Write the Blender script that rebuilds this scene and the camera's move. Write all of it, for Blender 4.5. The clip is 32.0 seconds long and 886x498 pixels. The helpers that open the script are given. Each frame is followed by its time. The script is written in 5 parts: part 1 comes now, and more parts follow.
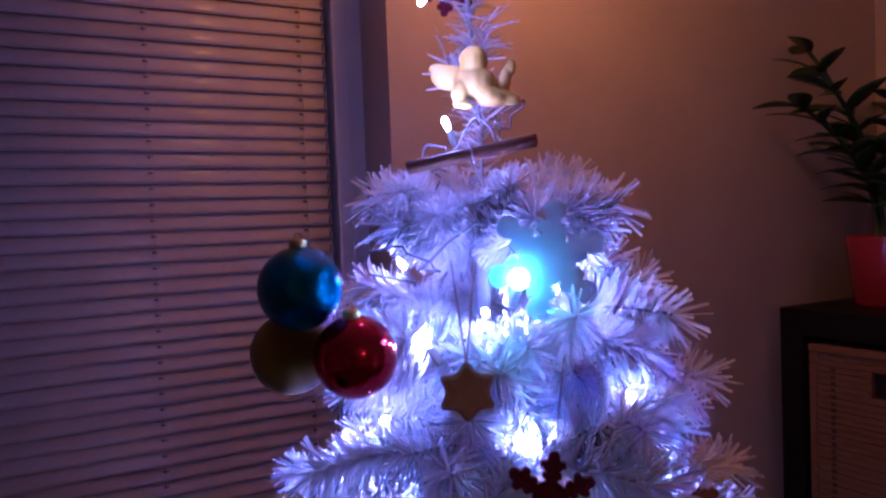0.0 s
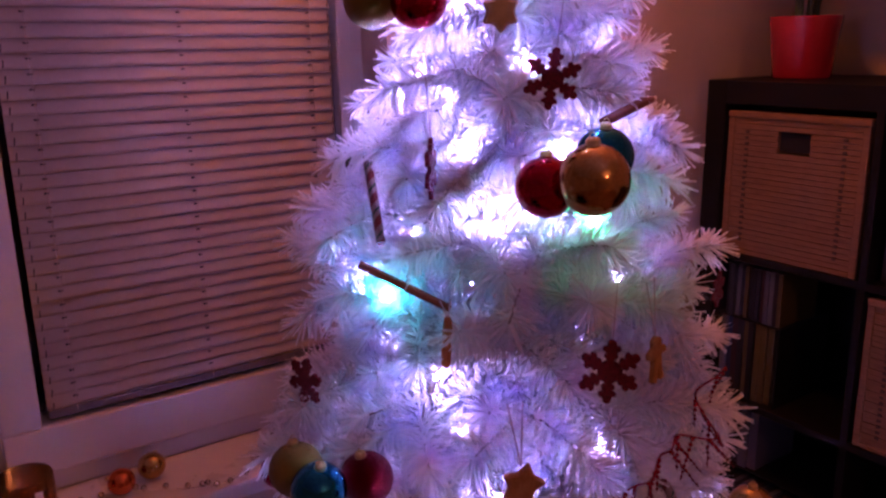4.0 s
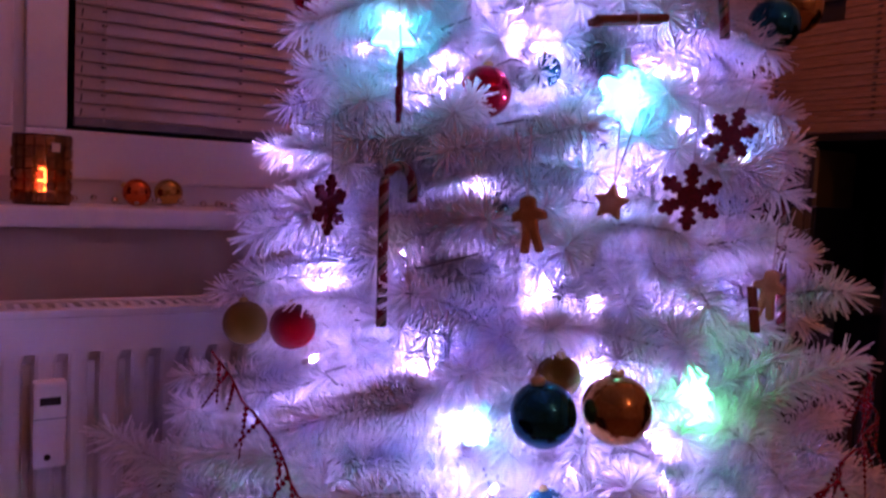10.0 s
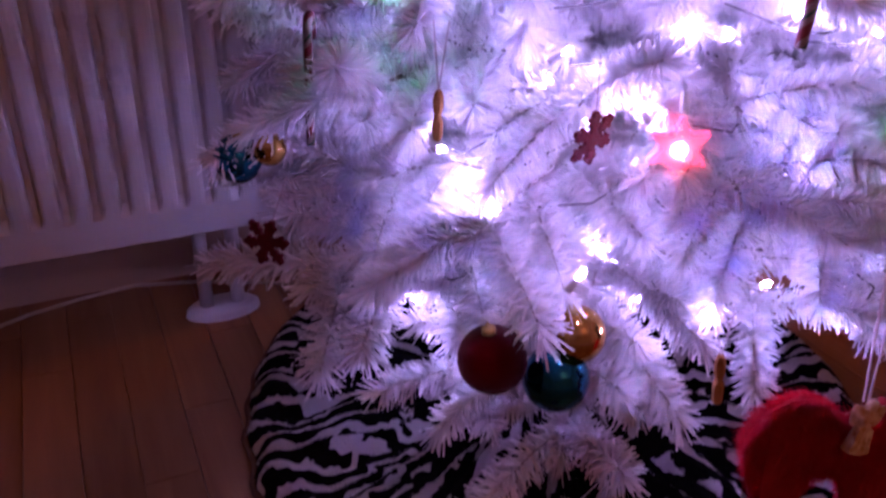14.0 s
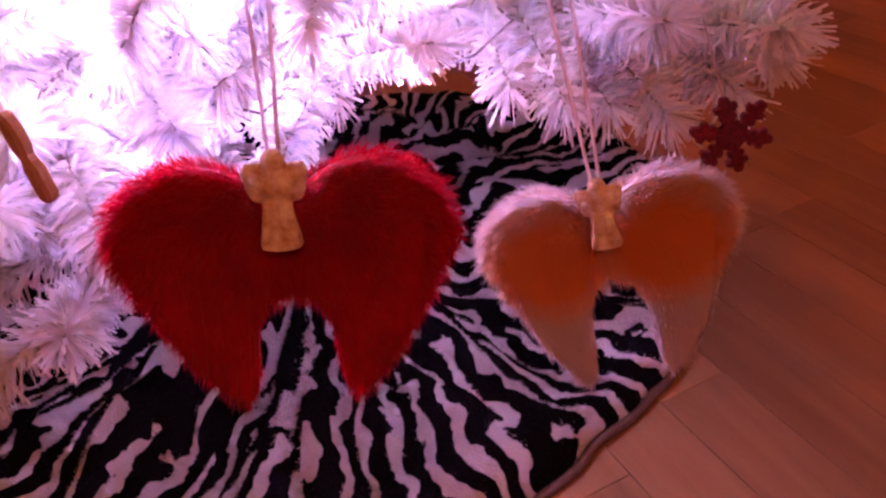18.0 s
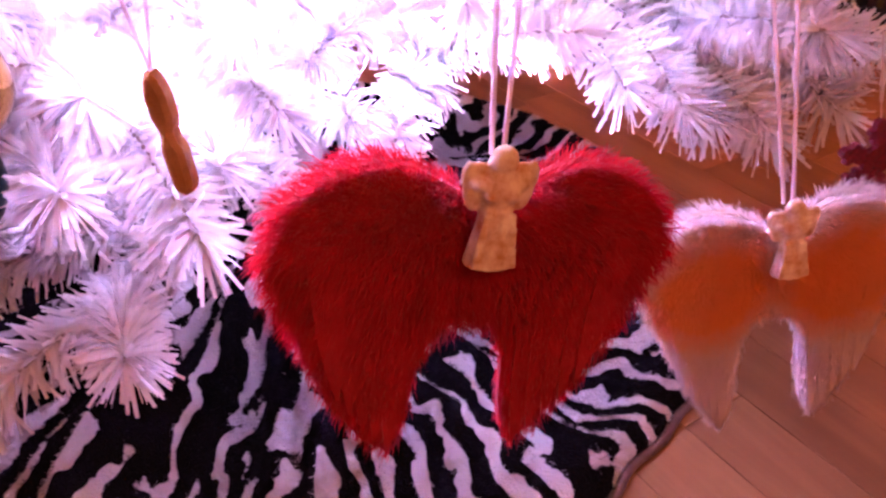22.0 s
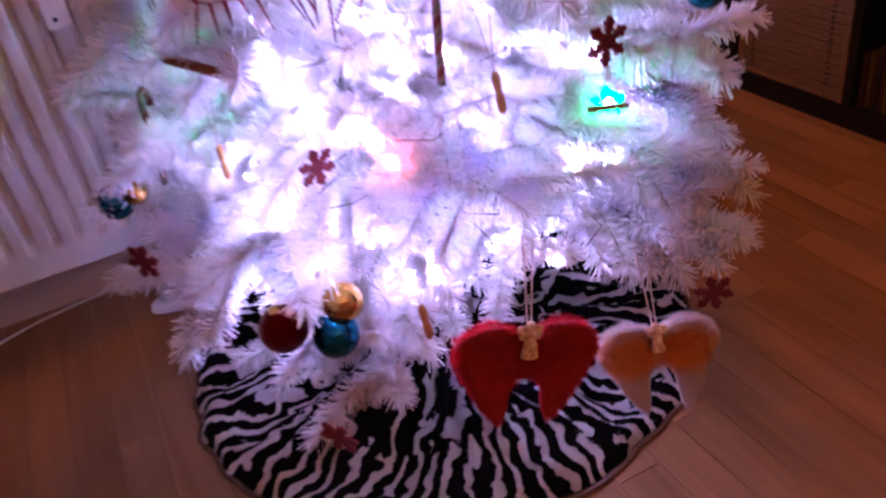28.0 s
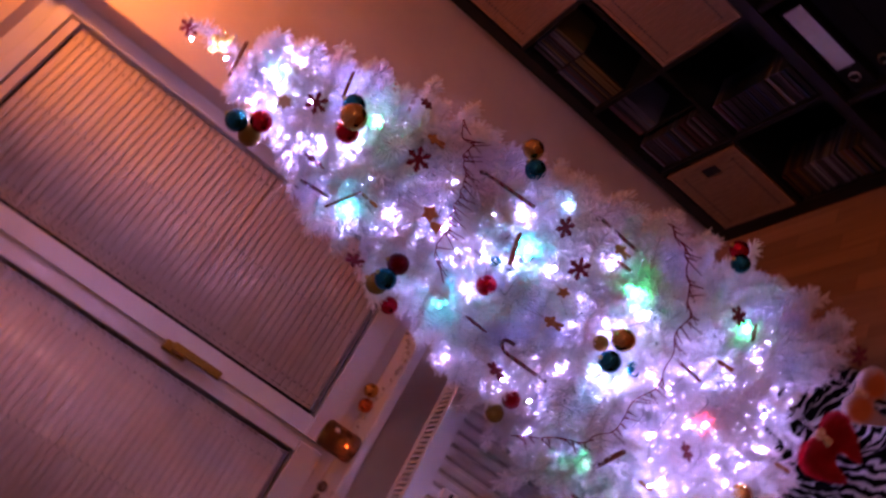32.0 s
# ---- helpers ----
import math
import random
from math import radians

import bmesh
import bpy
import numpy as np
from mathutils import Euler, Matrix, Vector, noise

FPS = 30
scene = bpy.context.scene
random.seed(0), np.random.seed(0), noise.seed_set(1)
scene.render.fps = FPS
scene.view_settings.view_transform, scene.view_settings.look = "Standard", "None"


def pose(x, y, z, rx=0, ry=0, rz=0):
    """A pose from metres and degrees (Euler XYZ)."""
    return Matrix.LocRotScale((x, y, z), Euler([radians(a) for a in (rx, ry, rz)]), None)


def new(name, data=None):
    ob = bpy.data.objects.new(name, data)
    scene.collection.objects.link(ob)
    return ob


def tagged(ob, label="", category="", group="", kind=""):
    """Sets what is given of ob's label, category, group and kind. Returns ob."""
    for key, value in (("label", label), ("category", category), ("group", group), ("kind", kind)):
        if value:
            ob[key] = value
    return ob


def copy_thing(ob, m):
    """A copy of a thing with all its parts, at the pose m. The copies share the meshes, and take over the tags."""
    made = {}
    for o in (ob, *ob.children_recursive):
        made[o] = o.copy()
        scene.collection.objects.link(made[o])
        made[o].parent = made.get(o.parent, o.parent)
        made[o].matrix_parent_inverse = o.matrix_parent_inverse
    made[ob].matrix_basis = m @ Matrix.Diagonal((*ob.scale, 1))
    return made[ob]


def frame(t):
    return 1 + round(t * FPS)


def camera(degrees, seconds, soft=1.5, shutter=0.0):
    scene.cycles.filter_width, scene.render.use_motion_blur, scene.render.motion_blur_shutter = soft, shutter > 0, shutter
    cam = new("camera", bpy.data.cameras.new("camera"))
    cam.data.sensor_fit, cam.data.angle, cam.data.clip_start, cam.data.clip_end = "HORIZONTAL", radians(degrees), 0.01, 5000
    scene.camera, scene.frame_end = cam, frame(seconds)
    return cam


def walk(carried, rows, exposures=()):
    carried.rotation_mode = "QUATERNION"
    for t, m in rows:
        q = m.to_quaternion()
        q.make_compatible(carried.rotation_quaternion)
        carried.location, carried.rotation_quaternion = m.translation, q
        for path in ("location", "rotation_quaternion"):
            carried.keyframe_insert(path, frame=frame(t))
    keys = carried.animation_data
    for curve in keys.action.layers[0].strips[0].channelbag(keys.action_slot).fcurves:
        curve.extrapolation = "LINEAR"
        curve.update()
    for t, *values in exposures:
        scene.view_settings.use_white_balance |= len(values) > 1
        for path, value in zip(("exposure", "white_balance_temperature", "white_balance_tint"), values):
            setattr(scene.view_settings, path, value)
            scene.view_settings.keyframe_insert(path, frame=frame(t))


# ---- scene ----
# Metres; z up. The open shelf's front is the plane x = 0, the window wall is y = WALL_Y.
cam = camera(57.6, 32.0, soft=2.4, shutter=0.4)
# seconds, place, yaw, pitch, lean
PATH = [
    (0, -1.368, -1.028, 1.693, -30.46, -2.31, -2.13),
    (0.5, -1.390, -1.043, 1.675, -31.45, -3.93, -2.62),
    (1, -1.420, -1.061, 1.659, -32.22, -6.02, -3.59),
    (1.5, -1.454, -1.078, 1.646, -33.09, -8.20, -3.28),
    (2, -1.499, -1.103, 1.630, -34.87, -10.01, -3.23),
    (2.5, -1.526, -1.111, 1.608, -37.20, -11.93, -2.69),
    (4.5, -1.561, -1.212, 1.559, -33.12, -16.25, -1.41),
    (5, -1.557, -1.220, 1.516, -32.80, -18.43, -2.79),
    (5.5, -1.584, -1.202, 1.469, -35.05, -17.86, -2.46),
    (6, -1.611, -1.178, 1.387, -35.64, -15.12, -2.31),
    (6.5, -1.626, -1.184, 1.310, -33.68, -12.47, -2.97),
    (7, -1.627, -1.212, 1.217, -32.76, -8.72, -3.27),
    (7.5, -1.653, -1.234, 1.151, -33.47, -6.37, -2.68),
    (8, -1.665, -1.226, 1.091, -33.70, -5.70, -1.77),
    (8.5, -1.661, -1.226, 1.038, -32.85, -5.36, -1.86),
    (9, -1.654, -1.251, 0.996, -32.95, -3.64, 1.65),
    (9.5, -1.623, -1.219, 0.961, -33.53, -3.17, 3.24),
    (10, -1.607, -1.257, 0.940, -32.77, -4.05, 2.78),
    (10.5, -1.597, -1.242, 0.897, -32.40, -8.51, 2.26),
    (11, -1.592, -1.263, 0.859, -32.41, -11.57, 2.71),
    (11.5, -1.603, -1.252, 0.836, -29.76, -13.98, 1.30),
    (12, -1.617, -1.255, 0.808, -28.17, -15.34, 1.87),
    (12.5, -1.620, -1.253, 0.784, -27.40, -18.24, 1.68),
    (13, -1.620, -1.252, 0.764, -26.70, -20.82, 1.51),
    (13.5, -1.617, -1.251, 0.739, -26.18, -24.50, 1.53),
    (14, -1.619, -1.258, 0.721, -25.82, -28.16, 1.57),
    (14.5, -1.615, -1.271, 0.697, -25.71, -33.02, 1.38),
    (15, -1.579, -1.283, 0.667, -30.23, -35.97, 1.46),
    (15.5, -1.522, -1.294, 0.658, -37.90, -35.94, 1.84),
    (17.7, -1.220, -1.294, 0.515, -21.77, -32.52, -8.56),
    (18, -1.206, -1.283, 0.513, -20.14, -33.79, -9.80),
    (19, -1.219, -1.266, 0.512, -20.45, -34.27, -8.83),
    (20, -1.240, -1.268, 0.522, -20.07, -32.92, -8.59),
    (21, -1.263, -1.206, 0.518, -22.60, -33.67, -7.64),
    (22, -1.297, -1.172, 0.497, -31.74, -34.91, -0.59),
    (22.5, -1.327, -1.174, 0.490, -38.34, -32.42, 2.16),
    (23, -1.349, -1.181, 0.475, -40.96, -29.83, 3.00),
    (24, -1.335, -1.189, 0.459, -40.19, -27.25, 3.44),
    (24.5, -1.316, -1.213, 0.443, -36.62, -24.57, 4.35),
    (26.5, -1.282, -1.278, 0.453, -30.85, -17.27, -3.90),
    (27, -1.330, -1.337, 0.563, -29.96, -22.18, -3.16),
    (28, -1.458, -1.540, 0.871, -21.60, -32.44, -9.33),
    (28.5, -1.566, -1.643, 1.164, -21.62, -36.71, -9.84),
    (29, -1.664, -1.709, 1.341, -25.08, -35.73, -7.98),
    (29.2, -1.718, -1.733, 1.385, -28.16, -34.14, -6.23),
    (29.5, -1.758, -1.797, 1.470, -29.85, -29.41, -4.22),
    (29.6, -1.748, -1.794, 1.471, -28.91, -27.06, -3.45),
    (30, -1.658, -1.495, 1.357, -28.74, -27.84, -0.82),
    (30.5, -1.743, -1.848, 1.507, -25.57, -20.22, -1.96),
    (31, -1.902, -2.121, 1.623, -27.31, -17.91, -5.97),
    (31.5, -1.992, -2.097, 1.601, -29.52, -15.98, -30.33),
    (32, -2.014, -2.100, 1.586, -30.06, -14.34, -51.71),
]


def aim(x, y, z, yaw, pitch, lean):
    return (Matrix.Translation((x, y, z)) @ Matrix.Rotation(radians(yaw), 4, "Z")
            @ Matrix.Rotation(radians(90 + pitch), 4, "X") @ Matrix.Rotation(radians(lean), 4, "Z"))


EXPOSURES = [(0, -1.9, 3900, 12), (1.2, -1.5, 4400, 22), (2.5, -1.05, 5000, 32), (4.5, -0.75, 5600, 44), (7, -0.65, 5900, 54), (9, -0.8, 5700, 56), (12, -1.0, 5800, 46), (13.8, -0.95, 5800, 34), (15.5, -0.05, 5800, 18), (18, 0.55, 7700, 46),
             (20, 0.52, 7300, 42), (22, 1.3, 6600, 20), (24, 1.7, 6100, 12), (27, 1.1, 5900, -2), (28.4, 0.0, 5700, 0), (29.2, -0.25, 5700, 18), (30, -0.7, 5900, 40), (31, -0.4, 6400, 38), (32, -0.5, 5900, 28)]
walk(cam, [(r[0], aim(*r[1:])) for r in PATH], EXPOSURES)

# ---- world and large lights ----
night = bpy.data.worlds.new("night")
scene.world = night
night.use_nodes = True
night.node_tree.nodes["Background"].inputs["Color"].default_value = (0.02, 0.025, 0.05, 1)
night.node_tree.nodes["Background"].inputs["Strength"].default_value = 0.2


def lamp_at(name, place, watts, colour, size):
    data = bpy.data.lights.new(name, "POINT")
    data.energy, data.color, data.shadow_soft_size = watts, colour, size
    ob = new(name, data)
    ob.location = place
    return ob


TREE = Vector((-1.06, -0.555, 0.0))
WARM = (1.0, 0.27, 0.045)
# Unseen lamp for the warm glow on the wall; its kind is assumed.
ASSUMED_LAMP = Vector((-0.64, -0.22, 2.24))
lamp_at("ceiling_lamp_bulb", ASSUMED_LAMP, 18.5, WARM, 0.05)
lamp_at("far_lamp_bulb", (-1.262, -3.1, 2.2), 23.0, (1.0, 0.38, 0.17), 0.035)

# ---- materials ----
MATS = {}


def nodes_of(name):
    m = bpy.data.materials.new(name)
    m.use_nodes = True
    MATS[name] = m
    nt = m.node_tree
    return m, nt, nt.nodes["Principled BSDF"]


def add_node(nt, kind, **values):
    n = nt.nodes.new(kind)
    for k, v in values.items():
        n.inputs[k].default_value = v
    return n


def surface(name, dark, light, scale=20.0, rough=0.5, metal=0.0, bump=0.1, fine=200.0, stretch=(1, 1, 1), vary=0.0, coat=0.0, sheen=0.0, rough_vary=0.12):
    """Two tones mixed by coarse and fine noise, with fine relief; vary: spread of tone from object to object."""
    m, nt, b = nodes_of(name)
    tc = nt.nodes.new("ShaderNodeTexCoord")
    mp = add_node(nt, "ShaderNodeMapping", Scale=stretch)
    nt.links.new(tc.outputs["Object"], mp.inputs["Vector"])
    n1 = add_node(nt, "ShaderNodeTexNoise", Scale=scale, Detail=5.0, Roughness=0.6)
    n2 = add_node(nt, "ShaderNodeTexNoise", Scale=fine, Detail=3.0)
    for n in (n1, n2):
        nt.links.new(mp.outputs[0], n.inputs["Vector"])
    add = nt.nodes.new("ShaderNodeMath")
    add.operation = "MULTIPLY_ADD"
    add.inputs[1].default_value = 0.35
    nt.links.new(n2.outputs["Fac"], add.inputs[0])
    nt.links.new(n1.outputs["Fac"], add.inputs[2])
    ramp = nt.nodes.new("ShaderNodeValToRGB")
    ramp.color_ramp.elements[0].position, ramp.color_ramp.elements[1].position = 0.45, 0.9
    ramp.color_ramp.elements[0].color, ramp.color_ramp.elements[1].color = (*dark, 1), (*light, 1)
    nt.links.new(add.outputs[0], ramp.inputs["Fac"])
    out = ramp.outputs["Color"]
    if vary:
        info = nt.nodes.new("ShaderNodeObjectInfo")
        hsv = nt.nodes.new("ShaderNodeHueSaturation")
        mr = add_node(nt, "ShaderNodeMapRange")
        mr.inputs["To Min"].default_value, mr.inputs["To Max"].default_value = 1 - vary, 1 + vary
        nt.links.new(info.outputs["Random"], mr.inputs["Value"])
        nt.links.new(mr.outputs[0], hsv.inputs["Value"])
        nt.links.new(out, hsv.inputs["Color"])
        out = hsv.outputs["Color"]
    nt.links.new(out, b.inputs["Base Color"])
    rr = add_node(nt, "ShaderNodeMapRange")
    rr.inputs["To Min"].default_value, rr.inputs["To Max"].default_value = max(rough - rough_vary, 0.02), min(rough + rough_vary, 1.0)
    nt.links.new(n1.outputs["Fac"], rr.inputs["Value"])
    nt.links.new(rr.outputs[0], b.inputs["Roughness"])
    b.inputs["Metallic"].default_value = metal
    b.inputs["Coat Weight"].default_value = coat
    b.inputs["Sheen Weight"].default_value = sheen
    bp = add_node(nt, "ShaderNodeBump", Strength=bump, Distance=0.002)
    nt.links.new(add.outputs[0], bp.inputs["Height"])
    nt.links.new(bp.outputs[0], b.inputs["Normal"])
    return m


def dull(name, level):
    MATS[name].node_tree.nodes["Principled BSDF"].inputs["Specular IOR Level"].default_value = level


def glow(name, colour, strength):
    m, nt, b = nodes_of(name)
    b.inputs["Base Color"].default_value = (*[0.3 + 0.5 * c for c in colour], 1)
    b.inputs["Emission Color"].default_value = (*colour, 1)
    b.inputs["Emission Strength"].default_value = strength
    b.inputs["Roughness"].default_value = 0.3
    return m


surface("wall_paint", (0.5, 0.4, 0.3), (0.58, 0.47, 0.36), 6, 0.75, bump=0.25, fine=350)
surface("ceiling_paint", (0.74, 0.72, 0.7), (0.8, 0.78, 0.76), 5, 0.8, bump=0.2, fine=300)
surface("window_plastic", (0.52, 0.5, 0.47), (0.6, 0.58, 0.55), 4, 0.32, bump=0.03)
surface("sill_board", (0.56, 0.53, 0.5), (0.66, 0.63, 0.6), 6, 0.3, bump=0.05, coat=0.2)
surface("radiator_enamel", (0.58, 0.58, 0.57), (0.66, 0.66, 0.64), 5, 0.3, bump=0.04)
surface("slat_enamel", (0.52, 0.43, 0.35), (0.6, 0.5, 0.41), 9, 0.1, bump=0.0, rough_vary=0.01, vary=0.04)
surface("cord_hole_dark", (0.05, 0.045, 0.05), (0.1, 0.09, 0.09), 40, 0.8)
surface("rail_dark", (0.1, 0.09, 0.09), (0.16, 0.15, 0.14), 20, 0.4)
surface("black_veneer", (0.005, 0.0045, 0.0045), (0.011, 0.009, 0.008), 8, 0.5, bump=0.12, fine=120, stretch=(1, 1, 8))
surface("rattan", (0.17, 0.085, 0.032), (0.27, 0.145, 0.06), 60, 0.65, bump=0.6, fine=260, stretch=(1, 0.35, 3), vary=0.06)
surface("gap_shade", (0.05, 0.03, 0.018), (0.09, 0.055, 0.03), 60, 0.7, bump=0.5)
surface("hole_dark", (0.006, 0.005, 0.005), (0.012, 0.01, 0.01), 30, 0.9)
surface("black_leather", (0.004, 0.004, 0.0045), (0.008, 0.0075, 0.008), 60, 0.75, bump=0.3, fine=400)
surface("white_plastic", (0.7, 0.7, 0.7), (0.8, 0.8, 0.8), 10, 0.4)
surface("grey_label", (0.32, 0.33, 0.36), (0.42, 0.43, 0.46), 30, 0.6)
surface("lcd", (0.03, 0.035, 0.035), (0.05, 0.055, 0.05), 40, 0.2)
surface("red_pot", (0.3, 0.008, 0.012), (0.42, 0.015, 0.02), 12, 0.22, bump=0.04, coat=0.5)
surface("orange_pot", (0.35, 0.1, 0.03), (0.45, 0.15, 0.05), 12, 0.3, bump=0.04, coat=0.3)
surface("leaf_dark", (0.02, 0.05, 0.018), (0.05, 0.1, 0.035), 18, 0.35, bump=0.1)
surface("soil", (0.02, 0.014, 0.01), (0.05, 0.035, 0.025), 90, 0.95, bump=1.0)
surface("steel", (0.5, 0.5, 0.5), (0.65, 0.65, 0.65), 30, 0.28, metal=1.0)
surface("cable_white", (0.5, 0.47, 0.43), (0.6, 0.57, 0.52), 30, 0.5)
surface("red_ball", (0.3, 0.004, 0.012), (0.5, 0.012, 0.03), 14, 0.13, metal=0.9, bump=0.02, rough_vary=0.05)
surface("red_glitter", (0.08, 0.001, 0.002), (0.19, 0.003, 0.005), 500, 0.32, metal=1.0, bump=1.0, fine=1400)
surface("blue_ball", (0.006, 0.1, 0.17), (0.02, 0.2, 0.31), 14, 0.1, metal=0.95, bump=0.02, rough_vary=0.04)
surface("blue_glitter", (0.005, 0.06, 0.1), (0.015, 0.17, 0.24), 500, 0.17, metal=0.9, bump=0.3, fine=1400)
surface("gold_ball", (0.42, 0.23, 0.05), (0.6, 0.36, 0.1), 14, 0.12, metal=0.95, bump=0.02, rough_vary=0.05)
surface("gold_matt", (0.18, 0.11, 0.012), (0.3, 0.19, 0.028), 300, 0.42, metal=0.85, bump=0.6, fine=1200)
surface("orange_ball", (0.5, 0.09, 0.015), (0.62, 0.15, 0.03), 14, 0.14, metal=0.9, bump=0.02)
surface("gold_cap", (0.5, 0.36, 0.12), (0.66, 0.5, 0.2), 60, 0.3, metal=1.0, bump=0.2)
surface("flake_red", (0.06, 0.003, 0.008), (0.28, 0.012, 0.03), 420, 0.5, metal=0.3, bump=1.0, fine=1500)
surface("bead_red", (0.14, 0.004, 0.012), (0.3, 0.01, 0.025), 90, 0.24, coat=0.6)
surface("cinnamon", (0.13, 0.045, 0.015), (0.28, 0.105, 0.038), 70, 0.75, bump=0.7, fine=500, stretch=(1, 1, 0.2))
surface("gingerbread", (0.34, 0.15, 0.04), (0.52, 0.28, 0.085), 90, 0.8, bump=0.6, fine=600)
surface("biscuit_pale", (0.5, 0.38, 0.2), (0.64, 0.5, 0.3), 90, 0.8, bump=0.6, fine=600)
surface("ivory", (0.74, 0.44, 0.06), (0.84, 0.56, 0.11), 40, 0.55, bump=0.15)
surface("gold_figure", (0.5, 0.2, 0.03), (0.95, 0.84, 0.62), 150, 0.38, bump=0.3)
surface("ribbon", (0.6, 0.5, 0.5), (0.72, 0.62, 0.62), 40, 0.6)
surface("feather_red", (0.5, 0.004, 0.012), (0.72, 0.01, 0.03), 60, 0.75, bump=0.3, sheen=0.4)
surface("trunk_paint", (0.35, 0.35, 0.36), (0.5, 0.5, 0.52), 30, 0.6)
surface("twig_wire", (0.42, 0.36, 0.34), (0.6, 0.54, 0.52), 90, 0.7, bump=0.3)
surface("light_cable", (0.22, 0.21, 0.22), (0.32, 0.31, 0.32), 60, 0.45)
surface("cushion_white", (0.46, 0.38, 0.36), (0.56, 0.48, 0.45), 60, 0.85, bump=0.4, fine=500)
surface("cushion_red", (0.4, 0.02, 0.015), (0.52, 0.035, 0.025), 60, 0.85, bump=0.4, fine=500)
surface("cushion_orange", (0.55, 0.16, 0.02), (0.65, 0.22, 0.04), 60, 0.85, bump=0.4, fine=500)
mos = surface("mosaic", (0.3, 0.09, 0.02), (0.6, 0.26, 0.07), 45, 0.2, bump=0.3, vary=0.5)
mos.node_tree.nodes["Principled BSDF"].inputs["Transmission Weight"].default_value = 0.75
surface("silver_bead", (0.55, 0.5, 0.45), (0.7, 0.65, 0.6), 30, 0.12, metal=1.0, bump=0.02)
surface("fur_brown", (0.07, 0.035, 0.02), (0.16, 0.085, 0.045), 70, 0.8, bump=0.5)


def needle_material():
    m, nt, b = nodes_of("white_needle")
    geo = nt.nodes.new("ShaderNodeNewGeometry")
    ramp = nt.nodes.new("ShaderNodeValToRGB")
    ramp.color_ramp.elements[0].color, ramp.color_ramp.elements[1].color = (0.84, 0.83, 0.85, 1), (0.94, 0.93, 0.94, 1)
    nt.links.new(geo.outputs["Random Per Island"], ramp.inputs["Fac"])
    nt.links.new(ramp.outputs["Color"], b.inputs["Base Color"])
    b.inputs["Roughness"].default_value = 0.32
    tr = nt.nodes.new("ShaderNodeBsdfTranslucent")
    nt.links.new(ramp.outputs["Color"], tr.inputs["Color"])
    mix = nt.nodes.new("ShaderNodeMixShader")
    mix.inputs[0].default_value = 0.58
    nt.links.new(b.outputs[0], mix.inputs[1])
    nt.links.new(tr.outputs[0], mix.inputs[2])
    nt.links.new(mix.outputs[0], nt.nodes["Material Output"].inputs["Surface"])


def frosted_material():
    m, nt, b = nodes_of("frosted_plastic")
    b.inputs["Base Color"].default_value = (0.72, 0.8, 0.84, 1)
    b.inputs["Roughness"].default_value = 0.25
    tr = nt.nodes.new("ShaderNodeBsdfTranslucent")
    tr.inputs["Color"].default_value = (0.75, 0.85, 0.9, 1)
    mix = nt.nodes.new("ShaderNodeMixShader")
    mix.inputs[0].default_value = 0.6
    nt.links.new(b.outputs[0], mix.inputs[1])
    nt.links.new(tr.outputs[0], mix.inputs[2])
    nt.links.new(mix.outputs[0], nt.nodes["Material Output"].inputs["Surface"])


frosted_material()
dull("black_veneer", 0.2)
dull("black_leather", 0.05)
needle_material()


def dyed_feather():
    """White down that is dyed orange over the middle of each wing."""
    m, nt, b = nodes_of("feather_dyed")
    tc = nt.nodes.new("ShaderNodeTexCoord")
    sx = nt.nodes.new("ShaderNodeSeparateXYZ")
    nt.links.new(tc.outputs["Object"], sx.inputs[0])

    def calc(op, a, v):
        n = nt.nodes.new("ShaderNodeMath")
        n.operation = op
        nt.links.new(a, n.inputs[0])
        if op != "ABSOLUTE":
            if isinstance(v, float):
                n.inputs[1].default_value = v
            else:
                nt.links.new(v, n.inputs[1])
        return n.outputs[0]

    u = calc("DIVIDE", calc("SUBTRACT", calc("ABSOLUTE", sx.outputs[0], 0.0), 0.030), 0.034)
    v = calc("DIVIDE", calc("ADD", sx.outputs[2], 0.022), 0.033)
    d = calc("POWER", calc("ADD", calc("MULTIPLY", u, u), calc("MULTIPLY", v, v)), 0.5)
    ns = nt.nodes.new("ShaderNodeTexNoise")
    ns.inputs["Scale"].default_value = 120.0
    nt.links.new(tc.outputs["Object"], ns.inputs["Vector"])
    d = calc("MULTIPLY", calc("ADD", d, calc("MULTIPLY", ns.outputs[0], 0.5)), 0.72)
    ramp = nt.nodes.new("ShaderNodeValToRGB")
    el = ramp.color_ramp.elements
    el[0].position, el[1].position = 0.62, 1.0
    el[0].color, el[1].color = (0.92, 0.46, 0.17, 1), (0.84, 0.74, 0.71, 1)
    mid = el.new(0.84)
    mid.color = (0.88, 0.62, 0.44, 1)
    nt.links.new(d, ramp.inputs["Fac"])
    nt.links.new(ramp.outputs["Color"], b.inputs["Base Color"])
    b.inputs["Roughness"].default_value = 0.8
    b.inputs["Sheen Weight"].default_value = 0.3


dyed_feather()
for nm in ("feather_red", "feather_dyed"):
    nt = MATS[nm].node_tree
    b = nt.nodes["Principled BSDF"]
    tr = nt.nodes.new("ShaderNodeBsdfTranslucent")
    nt.links.new(b.inputs["Base Color"].links[0].from_socket, tr.inputs["Color"])
    mix = nt.nodes.new("ShaderNodeMixShader")
    mix.inputs[0].default_value = 0.5 if nm == "feather_red" else 0.62
    nt.links.new(b.outputs[0], mix.inputs[1])
    nt.links.new(tr.outputs[0], mix.inputs[2])
    nt.links.new(mix.outputs[0], nt.nodes["Material Output"].inputs["Surface"])


